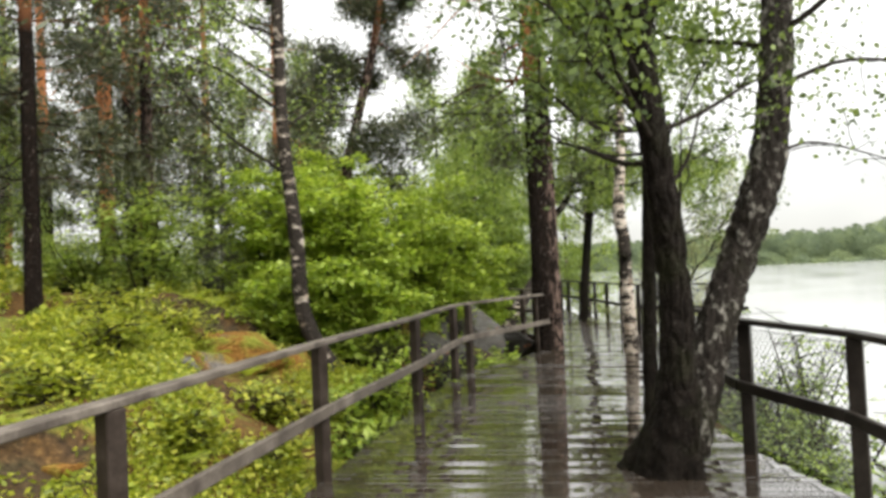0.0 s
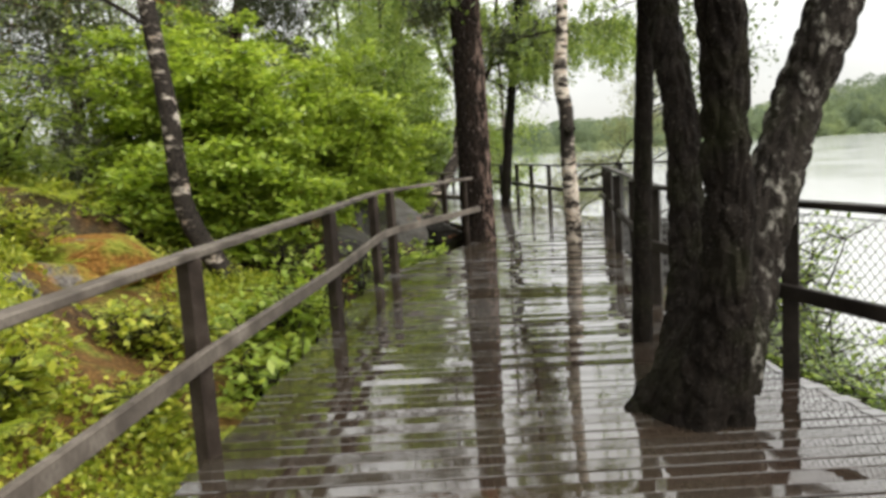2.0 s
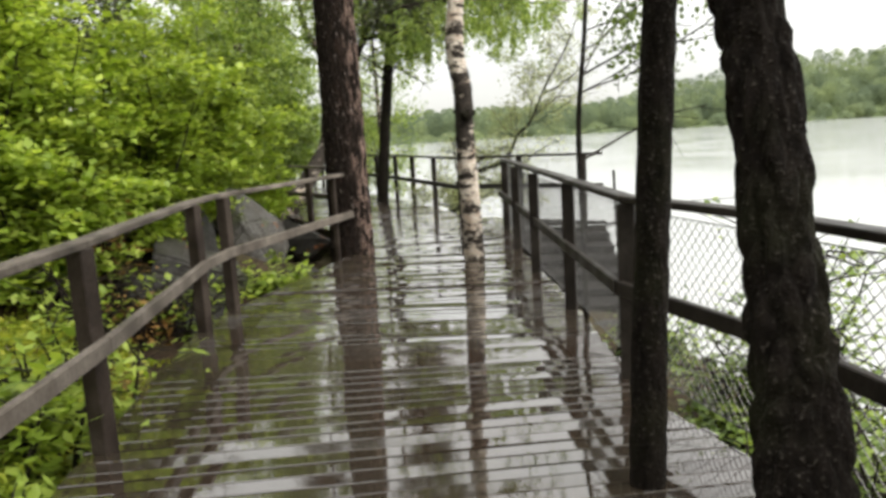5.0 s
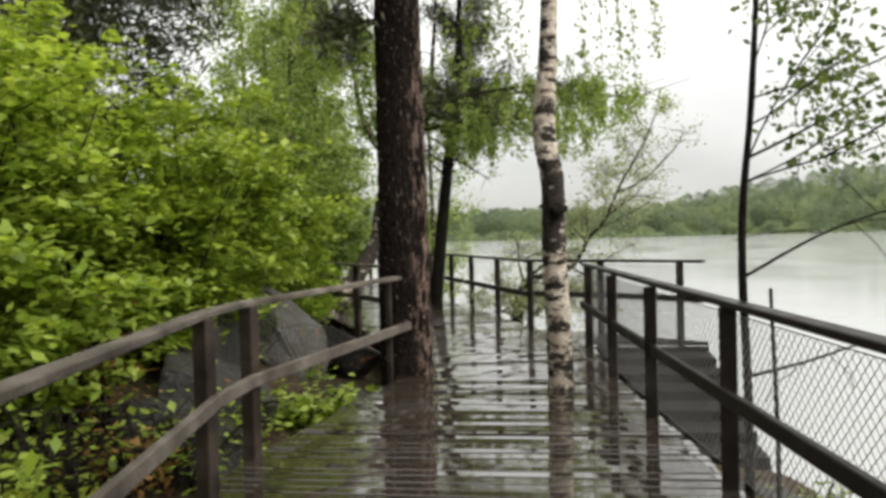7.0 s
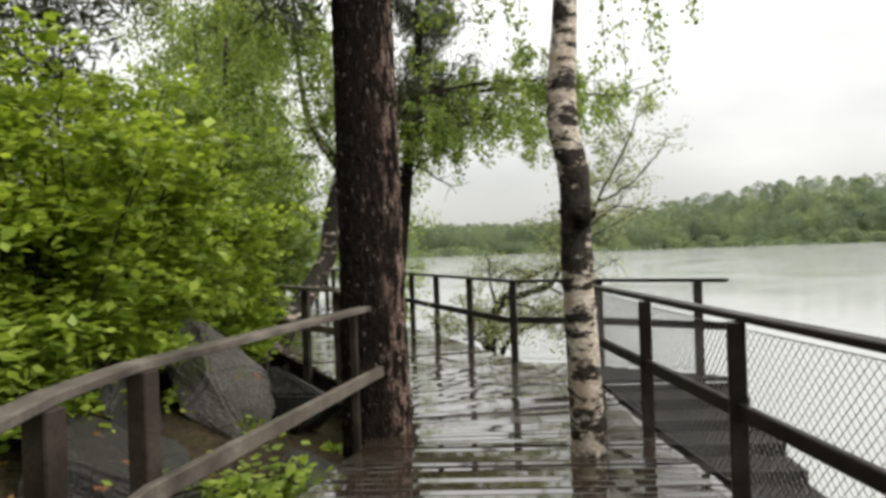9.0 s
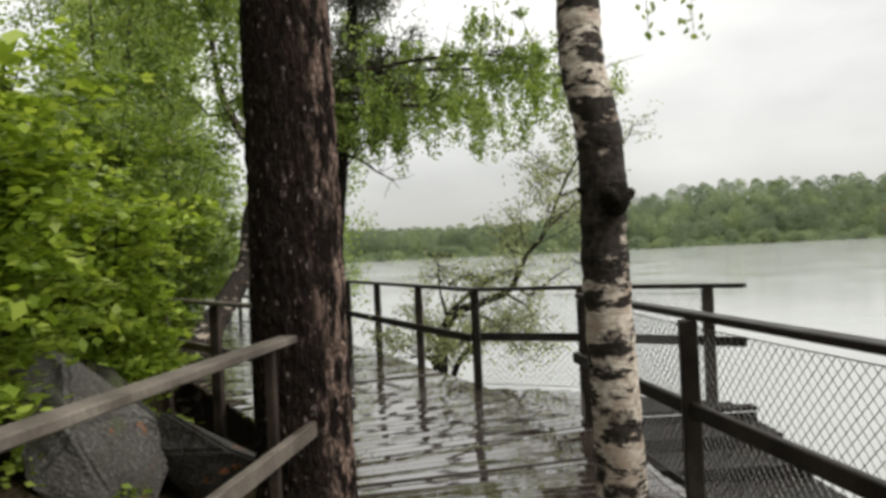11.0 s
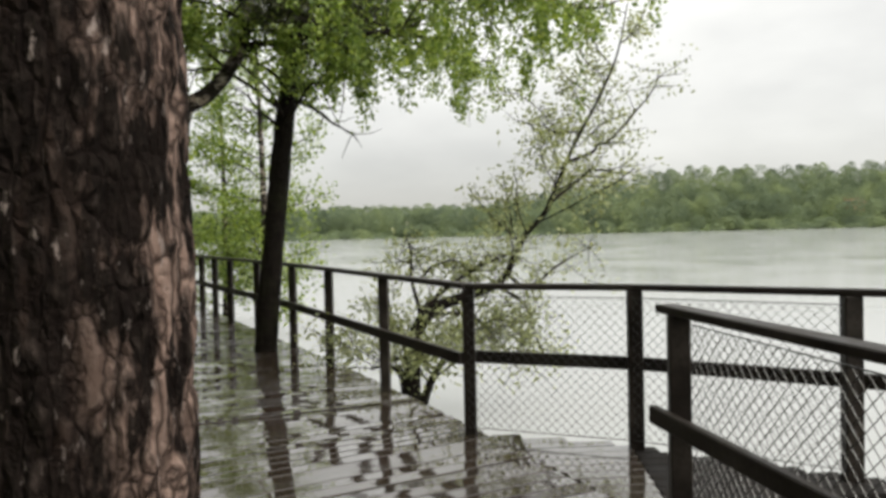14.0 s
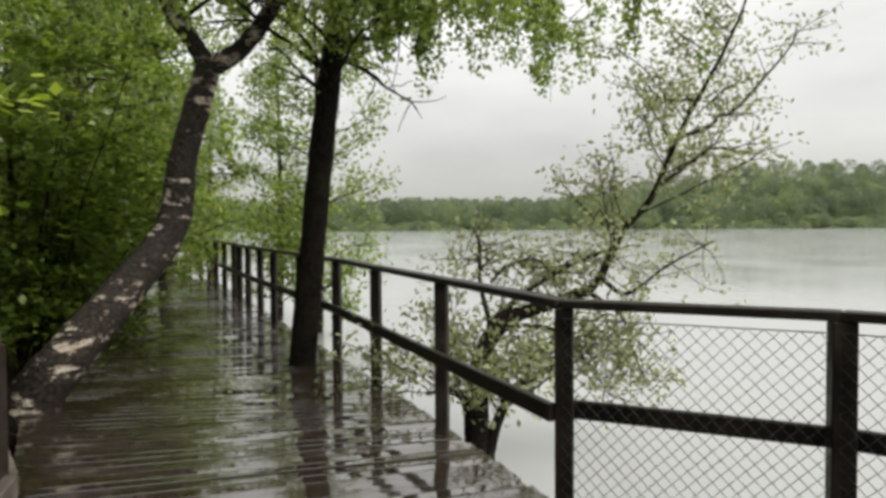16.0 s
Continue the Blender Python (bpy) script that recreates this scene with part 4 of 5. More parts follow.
tree("alder_tree", "slim grey alder standing at the boardwalk's edge", "tree", (0.33, 7.1, -0.75),
     [(0.0, 0, 0), (0.02, 0, 1.2), (0.06, 0, 2.2), (0.14, 0, 4.0), (0.2, 0.1, 7.0)], [0.08, 0.066, 0.062, 0.055, 0.025], ALDER_BARK, LEAF_ALDER, np.random.default_rng(12),
     plates=0.007, limbs=26, limb_len=1.5, limb_from=0.66, twigs=7, lowest=4.1, leaves=22000, spread=0.18, leaf_size=(0.065, 0.047), side_bias=(-0.55, 0.35), sides=36, rings=120)
tree("alder_tree", "thin young alder with dark twigs beside the lake", "tree", (0.38, 10.3, -0.85),
     [(0.0, 0.02, 0), (0.02, 0.03, 1.2), (0.0, 0.03, 2.3), (0.08, 0.05, 3.2), (0.2, 0.1, 5.2)], [0.034, 0.025, 0.022, 0.018, 0.008], ALDER_BARK, LEAF_ALDER, np.random.default_rng(13),
     limbs=12, limb_len=1.1, limb_from=0.58, twigs=6, lowest=2.7, leaves=2000, spread=0.09, leaf_size=(0.05, 0.036), sides=10, side_bias=(1.3, 0.3), rings=30, extra_twigs=1,
     extra=[([(0.01, 0.02, 2.04), (0.43, 0.16, 2.25), (0.76, 0.15, 2.38), (1.03, 0.14, 2.43)], (0.011, 0.004)), ([(0.01, 0.02, 1.46), (0.34, 0.02, 1.55), (0.62, 0.04, 1.64), (0.87, 0.06, 1.67)], (0.011, 0.004)), ([(0.04, 0.04, 2.72), (0.29, -0.04, 2.84), (0.48, 0.00, 2.94), (0.74, -0.02, 3.09)], (0.010, 0.004))])
tree("birch_tree", "leaning birch with mossy peeling bark behind the railing", "tree", at_ground(-4.0, 9.3),
     [(0.0, 0, 0), (-0.35, -0.1, 0.35), (-0.7, -0.2, 1.1), (-0.78, -0.2, 2.2), (-0.95, -0.2, 4.0), (-1.0, -0.1, 6.0), (-1.0, 0, 9.5)], [0.14, 0.13, 0.115, 0.105, 0.095, 0.08, 0.03], OLD_BIRCH_BARK, LEAF_BIRCH, np.random.default_rng(14),
     limbs=14, limb_len=2.2, limb_from=0.6, twigs=5, leaves=3500, spread=0.2, leaf_size=(0.06, 0.045), sides=18, rings=50)
fb = (-4.85, 19.5, -0.75)
tree("birch_tree", "leaning old birch with a forked trunk over the walk", "tree", fb,
     [(-0.05, 0, 0), (-0.05, 0.02, 0.75), (0.19, 0.2, 1.19), (0.39, 0.9, 1.72), (0.53, 1.4, 2.17), (0.57, 1.6, 2.82), (0.66, 1.7, 3.27), (0.78, 1.8, 3.79)], [0.24, 0.21, 0.18, 0.16, 0.15, 0.135, 0.13, 0.12], OLD_BIRCH_BARK, LEAF_BIRCH, np.random.default_rng(15),
     limbs=16, limb_len=2.4, limb_from=0.3, trunk_limbs=False, limb_lift=-0.03, rise=0.6, twigs=7, leaves=40000, lowest=4.0, hang=1.0, leaf_size=(0.062, 0.045), sides=20, rings=50,
     stems=[([(0.78, 1.8, 3.72), (0.55, 1.85, 4.07), (0.32, 1.9, 4.41), (0.0, 2.1, 5.3), (-0.2, 2.2, 8)], [0.095, 0.085, 0.07, 0.055, 0.02]),
            ([(0.78, 1.8, 3.72), (1.1, 1.8, 3.92), (1.38, 1.75, 4.24), (1.55, 1.7, 4.6), (1.7, 1.6, 5.4), (1.9, 1.5, 7.5)], [0.1, 0.09, 0.08, 0.07, 0.055, 0.02])],
     extra=[([(1.5, 1.7, 4.42), (2.1, 1.5, 4.45), (2.8, 1.1, 4.4), (3.4, 0.9, 4.4)], (0.045, 0.015)), ([(1.6, 1.65, 5.0), (2.6, 1.9, 5.1), (4.2, 1.9, 5.1), (5.8, 1.9, 4.9)], (0.05, 0.012)),
            ([(1.5, 1.6, 5.3), (2.8, 2.8, 5.2), (4.0, 4.2, 5.0), (4.6, 5.0, 4.7)], (0.04, 0.01)), ([(1.5, 1.7, 4.6), (2.4, 1.0, 4.9), (3.9, 0.6, 5.0), (5.0, 0.7, 4.9)], (0.04, 0.01)), ([(1.5, 1.6, 5.6), (0.6, 0.2, 5.9), (0.0, -1.2, 5.9)], (0.04, 0.01))])
tree("pine_tree", "dark leaning pine between boardwalk and railing", "tree", (-3.24, 21.46, -0.75),
     [(0.0, 0, 0), (0.02, 0, 0.75), (0.15, -0.05, 2.0), (0.27, -0.12, 2.95), (0.39, -0.12, 3.9), (0.6, 0, 5.5), (0.7, 0.1, 8.5)], [0.17, 0.14, 0.125, 0.125, 0.11, 0.09, 0.03], ALDER_BARK, NEEDLES, np.random.default_rng(16),
     limbs=30, limb_len=1.2, limb_from=0.6, limb_lift=0.02, rise=0.4, twigs=9, leaves=20000, lowest=4.6, side_bias=(0.5, -0.1), spread=0.13, leaf_size=(0.14, 0.022), sides=20, rings=50)
wb = np.array([-1.5, 20.5, -0.95])
tree("willow_tree", "sprawling willow leaning out over the lake", "tree", tuple(wb),
     [(0, 0, 0), (0.05, 0.03, 0.6), (0.08, 0.05, 1.15), (0.3, 0.14, 1.48), (0.66, 0.3, 1.6), (1.13, 0.5, 1.75), (1.33, 0.58, 2.04), (1.48, 0.64, 2.31), (1.75, 0.76, 2.58), (1.93, 0.83, 2.94), (2.15, 0.92, 3.39), (2.4, 1.03, 3.8), (2.63, 1.13, 4.2), (2.83, 1.2, 4.65), (3.0, 1.3, 5.3)],
     [0.12, 0.1, 0.085, 0.072, 0.06, 0.045, 0.038, 0.035, 0.032, 0.029, 0.024, 0.02, 0.016, 0.012, 0.006], ALDER_BARK, LEAF_WILLOW, np.random.default_rng(17),
     limbs=46, limb_len=1.2, limb_from=0.4, rise=0.5, twigs=7, leaves=12000, spread=0.09, leaf_size=(0.068, 0.03), sides=12, rings=70, side_bias=(0.15, 0.0), extra_twigs=3,
     stems=[([(0.0, 0.0, 0.2), (-0.05, 0.02, 0.75), (-0.22, -0.06, 0.9), (-0.4, -0.14, 0.88)], [0.06, 0.04, 0.025, 0.01]),
            ([(0.1, 0.06, 0.1), (0.22, 0.1, 0.55), (0.45, 0.2, 0.9), (0.95, 0.4, 1.1)], [0.08, 0.05, 0.035, 0.01])],
     extra=[([(1.84, 0.79, 2.72), (2.18, 0.94, 2.95), (2.43, 1.04, 3.11), (2.85, 1.22, 3.07)], (0.026, 0.008)),
            ([(2.06, 0.88, 3.2), (2.44, 1.05, 3.34), (2.5, 1.07, 3.44), (2.67, 1.14, 3.48), (3.04, 1.3, 3.84), (3.39, 1.44, 4.22), (3.46, 1.47, 4.46)], (0.026, 0.007)),
            ([(2.15, 0.92, 3.45), (2.21, 0.95, 3.58), (1.87, 0.81, 3.57), (1.69, 0.73, 3.73)], (0.018, 0.006)),
            ([(0.18, 0.1, 1.43), (0.08, 0.06, 1.84), (0.08, 0.06, 2.15), (0.03, 0.04, 2.32)], (0.026, 0.008)),
            ([(0.18, 0.1, 1.84), (0.34, 0.16, 1.99), (0.61, 0.28, 2.03), (0.77, 0.34, 1.87)], (0.018, 0.007)),
            ([(1.22, 0.53, 1.86), (1.51, 0.66, 1.68), (1.94, 0.83, 1.94), (2.48, 1.06, 2.18)], (0.026, 0.007)),
            ([(0.18, 0.1, 1.48), (0.55, 0.25, 1.77), (0.93, 0.41, 1.97), (1.33, 0.58, 2.12)], (0.035, 0.01)),
            ([(1.13, 0.5, 1.7), (1.45, 0.63, 1.47), (1.57, 0.68, 1.13), (1.75, 0.76, 0.72)], (0.024, 0.006)),
            ([(0.3, 0.14, 1.45), (0.75, 0.2, 1.4), (1.05, 0.3, 1.1), (1.3, 0.4, 0.75)], (0.024, 0.006))])

stake = put("dead_stem", raw_mesh("dead_stem", *tube(smooth_path([(0.72, 10.93, -1.0), (0.79, 11.19, 0.0), (0.76, 11.19, 1.05)], 12), np.linspace(0.022, 0.012, 12), 8, 0.04, np.random.default_rng(19)), smooth=True), ALDER_BARK)
tagged(stake, "thin broken dead stem standing at the water", "stem")


# ---- saplings and bushes ----
def bush(label, x, y, height, width, leaf, seed, leaves=5000, size=(0.1, 0.075), group="leafy saplings", name="maple_sapling"):
    rng = np.random.default_rng(seed)
    base = at_ground(x, y)
    t = thing(name, base, label, "bush", group)
    wood, anchors = [], []
    for i in range(9):
        a = rng.uniform(0, 2 * np.pi)
        lean = rng.uniform(0.1, 0.55) * width / height
        p = branch(rng, rng.normal(size=3) * (0.1, 0.1, 0), (np.cos(a) * lean, np.sin(a) * lean, 1), height * rng.uniform(0.65, 1.0), 9, 0.09)
        put("stem", raw_mesh("stem", *tube(p, np.linspace(0.022, 0.005, 9), 6), smooth=True), TWIG_BARK, t)
        for _ in range(9):
            j = rng.integers(2, 9)
            tw = branch(rng, p[j], rng.normal(size=3) * (1, 1, 0.35), width * rng.uniform(0.25, 0.5), 5, 0.15, 0.02)
            wood.append(tube(tw, np.linspace(0.008, 0.003, 5), 4))
            anchors.append(tw[1:])
            for _ in range(2):
                t2 = branch(rng, tw[rng.integers(1, 5)], rng.normal(size=3) * (1, 1, 0.3), width * 0.18, 4, 0.2)
                anchors.append(t2)
    tagged(put("twig_work", raw_mesh("twig_work", *join(wood), smooth=True), TWIG_BARK, t), kind="stuff")
    anchors = np.concatenate(anchors)
    pts = anchors[rng.integers(0, len(anchors), leaves)] + rng.normal(size=(leaves, 3)) * (0.10, 0.10, 0.05)
    tagged(put("foliage", raw_mesh("foliage", *leaf_cards(pts, *size, rng, 0.2, 0.68)), leaf, t), kind="stuff")
    return t


for i, (x, y, h, w) in enumerate([(-4.5, 12.5, 2.7, 1.6), (-5.2, 11.2, 2.9, 1.9), (-4.9, 13.9, 2.8, 1.8), (-5.9, 13.0, 3.2, 2.1), (-5.6, 15.4, 3.3, 2.1), (-4.9, 17.0, 2.6, 1.6),
                                  (-6.9, 11.6, 2.9, 2.0), (-6.5, 16.9, 3.8, 2.4), (-7.4, 14.6, 3.7, 2.3), (-2.95, 7.4, 0.7, 0.6), (-6.1, 19.2, 4.4, 2.3), (-7.4, 21.5, 5.0, 2.6), (-3.05, 12.7, 0.6, 0.6), (-6.7, 22.6, 4.2, 2.2), (-7.6, 25.4, 4.0, 2.2), (-4.5, 10.5, 1.8, 1.3), (-5.2, 9.8, 1.4, 1.2), (-5.9, 18.1, 3.9, 2.0)]):
    if y < 18:
        bush("bright green young maple with large fresh leaves", x, y, h, w, LEAF_MAPLE, 100 + i, int(3800 + 3500 * h) if h > 1 else 900)
    else:
        # bushes past y 18 take the darker leaf colour that stands for shade
        bush("dense shrub at the flooded boardwalk, mid-green leaves darkened for shade", x, y, h, w, LEAF_SHADE, 100 + i, int(3000 + 2700 * h), group="shrubs", name="shrub")
for i, (x, y, h, w) in enumerate([(-3.7, 9.9, 1.0, 0.9), (-3.45, 10.9, 0.8, 0.8), (-3.3, 11.7, 0.6, 0.6), (-2.72, 7.7, 0.95, 0.65), (-2.9, 8.4, 1.0, 0.7), (-2.5, 6.7, 0.6, 0.6)]):
    bush("sparse young maple shoots over dark soil by the railing" if i < 3 else "fresh green maple shoots leaning at the railing", x, y, h, w, LEAF_MAPLE, 160 + i, 260 if i < 3 else 700, (0.085, 0.055) if i < 3 else (0.12, 0.055), "maple shoots", "maple_shoots")
for i, (x, y, h, w) in enumerate([(-2.75, 5.6, 0.5, 0.6), (-3.5, 6.7, 0.55, 0.7), (-2.5, 3.7, 0.45, 0.6), (-4.3, 4.4, 0.5, 0.7), (-3.3, 4.9, 0.45, 0.6), (-5.2, 5.9, 0.6, 0.8), (-3.0, 8.2, 0.6, 0.6), (-5.6, 7.4, 0.6, 0.8), (-6.9, 7.6, 0.8, 0.9)]):
    bush("fresh yellow-green leafy plants in the moss", x, y, h, w, LEAF_HERB, 180 + i, 1300, (0.08, 0.05), "leafy plants", "woodland_plant")
for i, (x, y, h, w) in enumerate([(-3.55, 10.5, 0.75, 0.5), (-4.15, 11.0, 1.3, 0.7)]):
    bush("withered brown shoots with dry leaves by the railing", x, y, h, w, LEAF_DRY, 195 + i, 300, (0.09, 0.04), "dry shoots", "withered_shoots")
thicket = bush("pale green understorey sapling among the pines", -8.6, 10.2, 2.4, 2.2, LEAF_YOUNG, 170, 3600, (0.11, 0.08), "understorey saplings", "forest_sapling")
crowd = np.random.default_rng(171)
for row in range(5):
    for x in np.arange(-10.2 - 0.9 * row, -30, -3.4):
        sx, sy = x + crowd.uniform(-1, 1), 5.5 + (-x - 9) * 0.55 + row * 4.6 + crowd.uniform(-1.4, 1.4)
        k = copy_thing(thicket, Matrix.Translation(at_ground(sx, sy)) @ Matrix.Rotation(crowd.uniform(0, 6.28), 4, "Z") @ Matrix.Diagonal((1, 1, crowd.uniform(0.45, 1.0), 1)))
for i, (x, y, h, w) in enumerate([(1.45, 7.9, 0.8, 0.8), (1.2, 9.2, 0.9, 0.8), (2.2, 6.3, 0.7, 0.8), (1.0, 10.9, 0.6, 0.6), (1.15, 8.5, 0.6, 0.6), (1.75, 7.0, 0.7, 0.7), (1.9, 8.6, 0.9, 0.9), (2.5, 5.4, 0.6, 0.7), (1.75, 9.5, 1.8, 0.9), (1.6, 8.8, 1.3, 0.8), (2.9, 8.3, 1.5, 1.0)]):
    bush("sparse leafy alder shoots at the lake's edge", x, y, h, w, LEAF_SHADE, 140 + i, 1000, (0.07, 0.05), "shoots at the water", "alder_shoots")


# ---- the wood behind, with unseen pines added for shade ----
def wood_pine(seed, height, r, bark=FAR_PINE_BARK):
    rng = np.random.default_rng(seed)
    return tree("pine_tree", "tall straight forest pine with dark bark", "tree", (0, 0, 0), [(0, 0, 0), (0.05, 0, height * 0.4), (0.1, 0.1, height)], [r, r * 0.8, r * 0.25], bark, NEEDLES, rng,
                limbs=30, limb_len=2.5, limb_from=0.33, limb_lift=0.03, rise=0.1, twigs=8, leaves=11500, spread=0.2, leaf_size=(0.24, 0.05), sides=12, rings=20, group="forest pines", near=False)


def wood_birch(seed, height, r):
    rng = np.random.default_rng(seed)
    return tree("birch_tree", "slender forest birch with light green leaves", "tree", (0, 0, 0), [(0, 0, 0), (0.1, 0.1, height * 0.4), (0.0, 0.25, height)], [r, r * 0.8, r * 0.15], OLD_BIRCH_BARK, LEAF_BIRCH, rng,
                limbs=34, limb_len=1.7, limb_from=0.16, limb_lift=-0.03, rise=0.6, twigs=6, leaves=10500, spread=0.2, leaf_size=(0.10, 0.07), sides=8, rings=20, group="forest birches", near=False)


def scatter(make, places):
    first = None
    for x, y, turn, s in places:
        m = Matrix.Translation(at_ground(x, y)) @ Matrix.Rotation(turn, 4, "Z")
        if first is None:
            first = make
            first.scale = (s, s, s)
            first.matrix_basis = m @ Matrix.Diagonal((s, s, s, 1))
        else:
            copy_thing(first, m @ Matrix.Diagonal((s, s, s, 1)))


# from (-6.2, 3.2) on: pines out of view, added to block light from the sky
scatter(wood_pine(201, 17, 0.24), [(-13.9, 15.3, 2.5, 0.8), (-17, 11, 1.9, 1), (-19, 17, 3.3, 1), (-16, 21, 5.1, 1), (-6.2, 3.2, 1.1, 1), (-9.5, 4.4, 2.0, 1), (-6.5, -2.5, 3.0, 1), (-11, 0.5, 4.0, 1), (-3.5, -6.5, 5.0, 1), (-13.5, 5.0, 0.5, 1), (-9, -6, 1.5, 1)])
# the last five are likewise unseen and only there to cast shade
scatter(wood_pine(202, 14, 0.19), [(-9.3, 11.0, 0, 0.72), (-7.4, 6.9, 2.4, 0.85), (-11.5, 18.5, 0.5, 1), (-22, 22, 2, 1), (-16.5, 6.5, 3, 1), (-20, 8, 4, 1), (-24, 14, 5, 1), (-15.5, 26, 0.4, 1), (-4.6, 0.6, 0.2, 1), (-8.3, 0.8, 3.6, 1), (0.5, -9.5, 2.5, 1), (-1.5, -12, 1.0, 1), (-14, -3, 5.5, 1)])
scatter(wood_pine(206, 16, 0.2, RED_PINE_BARK), [(-12.3, 12.9, 0.3, 0.85), (-18.5, 20.5, 2.2, 1), (-24.0, 19.5, 1.0, 1)])
scatter(wood_birch(203, 11, 0.13), [(-7.9, 24.5, 2, 0.66), (-9.9, 29, 4, 0.8), (-15, 17, 5, 1), (-10.5, 39, 1.5, 1), (-7.2, 23.2, 2.6, 0.62), (-5.9, 31.2, 0.2, 1), (-9.2, 36.5, 3.1, 1), (-7.7, 22.2, 5.3, 0.7), (-11.8, 16.6, 2.9, 1), (-13.2, 19.5, 2.0, 1.1), (-17.5, 14.2, 0.4, 1), (-20.5, 17.8, 1.4, 1), (-15.2, 12.4, 2.4, 1), (-22.5, 15.5, 3.4, 1), (-18.8, 23.6, 4.4, 1), (-23.5, 25.5, 5.4, 1)])
scatter(wood_birch(204, 9, 0.11), [(-8.6, 27.5, 0.8, 1), (-4.6, 29.2, 0.3, 0.9), (-11.5, 21.5, 2, 1), (-13.2, 38, 3, 1), (-7.4, 27.2, 2.2, 1.1), (-9.3, 31.5, 4.1, 1.1), (-8.1, 26.0, 5.0, 1.15), (-11.8, 32.5, 2.0, 1.3), (-10.0, 34.5, 0.9, 1.3), (-17, 27, 5, 1), (-19, 33, 1, 1), (-13.5, 44, 2, 1)])


tree("pine_tree", "leaning dark pine with drooping needles at the clearing", "tree", at_ground(-8.2, 15.6), [(0, 0, 0), (0.35, 0, 2.2), (0.9, 0.1, 4.6), (1.5, 0.2, 6.8), (1.9, 0.2, 9.0)], [0.17, 0.15, 0.12, 0.09, 0.03], FAR_PINE_BARK, NEEDLES,
     np.random.default_rng(205), limbs=30, limb_len=1.9, limb_from=0.36, limb_lift=-0.02, rise=0.0, twigs=7, leaves=22000, spread=0.16, leaf_size=(0.2, 0.035), sides=12, rings=24, near=False)


tree("spruce_tree", "small dark young spruce among the undergrowth", "tree", at_ground(-10.0, 14.0), [(0, 0, 0), (0.01, 0, 1.1), (0, 0.02, 2.6)], [0.035, 0.025, 0.006], FAR_PINE_BARK, NEEDLES,
     np.random.default_rng(207), limbs=40, limb_len=0.75, limb_from=0.12, limb_lift=-0.01, rise=0.15, twigs=6, leaves=7000, spread=0.05, leaf_size=(0.09, 0.02), sides=8, rings=20, near=False)


# ---- herbs on the forest floor ----
def herbs(label, n, x0, x1, y0, y1, seed, size, tall, material, name="undergrowth"):
    rng = np.random.default_rng(seed)
    cx, cy = rng.uniform(x0, x1, n // 14), rng.uniform(y0, y1, n // 14)
    keep = cx < edge_x(LEFT, cy) - 0.12
    patch = np.sin(cx * 1.7 + 2 * np.sin(cy * 0.8)) + np.cos(cy * 1.9 + cx) + rng.normal(size=len(cx)) * 0.5
    keep &= patch > 0.0
    for bx, by, br in BARE:
        keep &= np.hypot(cx - bx, cy - by) > br * rng.uniform(0.5, 1.05, len(cx))
    cx, cy = cx[keep], cy[keep]
    h = rng.uniform(0.25, 1.0, len(cx)) * tall
    k = rng.integers(0, len(cx), n)
    a = rng.uniform(0, 2 * np.pi, n)
    f = np.sqrt(rng.uniform(0, 1, n))
    x, y = cx[k] + np.cos(a) * f * tall * 0.55, cy[k] + np.sin(a) * f * tall * 0.55
    z = ground_z(x, y) + h[k] * (1.0 - 0.55 * f ** 2) * rng.uniform(0.35, 1.0, n)
    ok = x < edge_x(LEFT, y) - 0.03
    v, q = leaf_cards(np.stack([x, y, z], -1)[ok], *size, rng, -0.1, 0.2)
    tagged(put(name, raw_mesh(name, v, q), material), label, "undergrowth", kind="stuff")


herbs("bright yellow-green herbs and ferns on the forest floor", 80000, -7.5, -1.2, 1.0, 10.3, 301, (0.055, 0.03), 0.3, LEAF_HERB)
herbs("bilberry and moss under the far pines", 50000, -20.0, -6.5, 3.0, 26.0, 302, (0.10, 0.06), 0.4, LEAF_HERB)
herbs("low green plants between rocks and railing", 900, -5.5, -2.3, 10.5, 19.0, 303, (0.08, 0.05), 0.3, LEAF_MAPLE)


def fern(x, y, reach, seed):
    """Arching fronds, each with two rows of leaflets."""
    rng = np.random.default_rng(seed)
    base = at_ground(x, y, 0.03)
    t = thing("fern", base, "bright yellow-green fern on the forest floor", "fern", "ferns")
    for i in range(9):
        a = rng.uniform(0, 6.28)
        out = np.array([math.cos(a), math.sin(a), 0])
        side = np.array([-out[1], out[0], 0])
        f = np.linspace(0.08, 1, 16)
        k = reach * rng.uniform(0.7, 1.1)
        spine = out * (f * k)[:, None] + np.array([0, 0, 1.0]) * (0.95 * k * (f - 0.72 * f ** 2))[:, None]
        w = 0.30 * k * np.sin(np.pi * np.clip(f * 0.92 + 0.06, 0, 1))
        v = []
        for s in (1, -1):
            for j in range(15):
                d = (spine[j + 1] - spine[j]) * 0.42
                tip = spine[j] + side * s * w[j] + d * 0.8 - np.array([0, 0, 0.12 * w[j]])
                v += [spine[j] - d, spine[j] + side * s * w[j] * 0.5 - d * 0.3, tip, spine[j] + side * s * w[j] * 0.5 + d]
        put("frond", raw_mesh("frond", np.array(v), np.arange(len(v)).reshape(-1, 4)), LEAF_FERN, t)


place = np.random.default_rng(330)
for i in range(34):
    fy = place.uniform(2.5, 10.0)
    fern(float(edge_x(LEFT, fy)) - 0.45 - 4.2 * place.uniform(0, 1) ** 1.4, fy, place.uniform(0.35, 0.6), 340 + i)


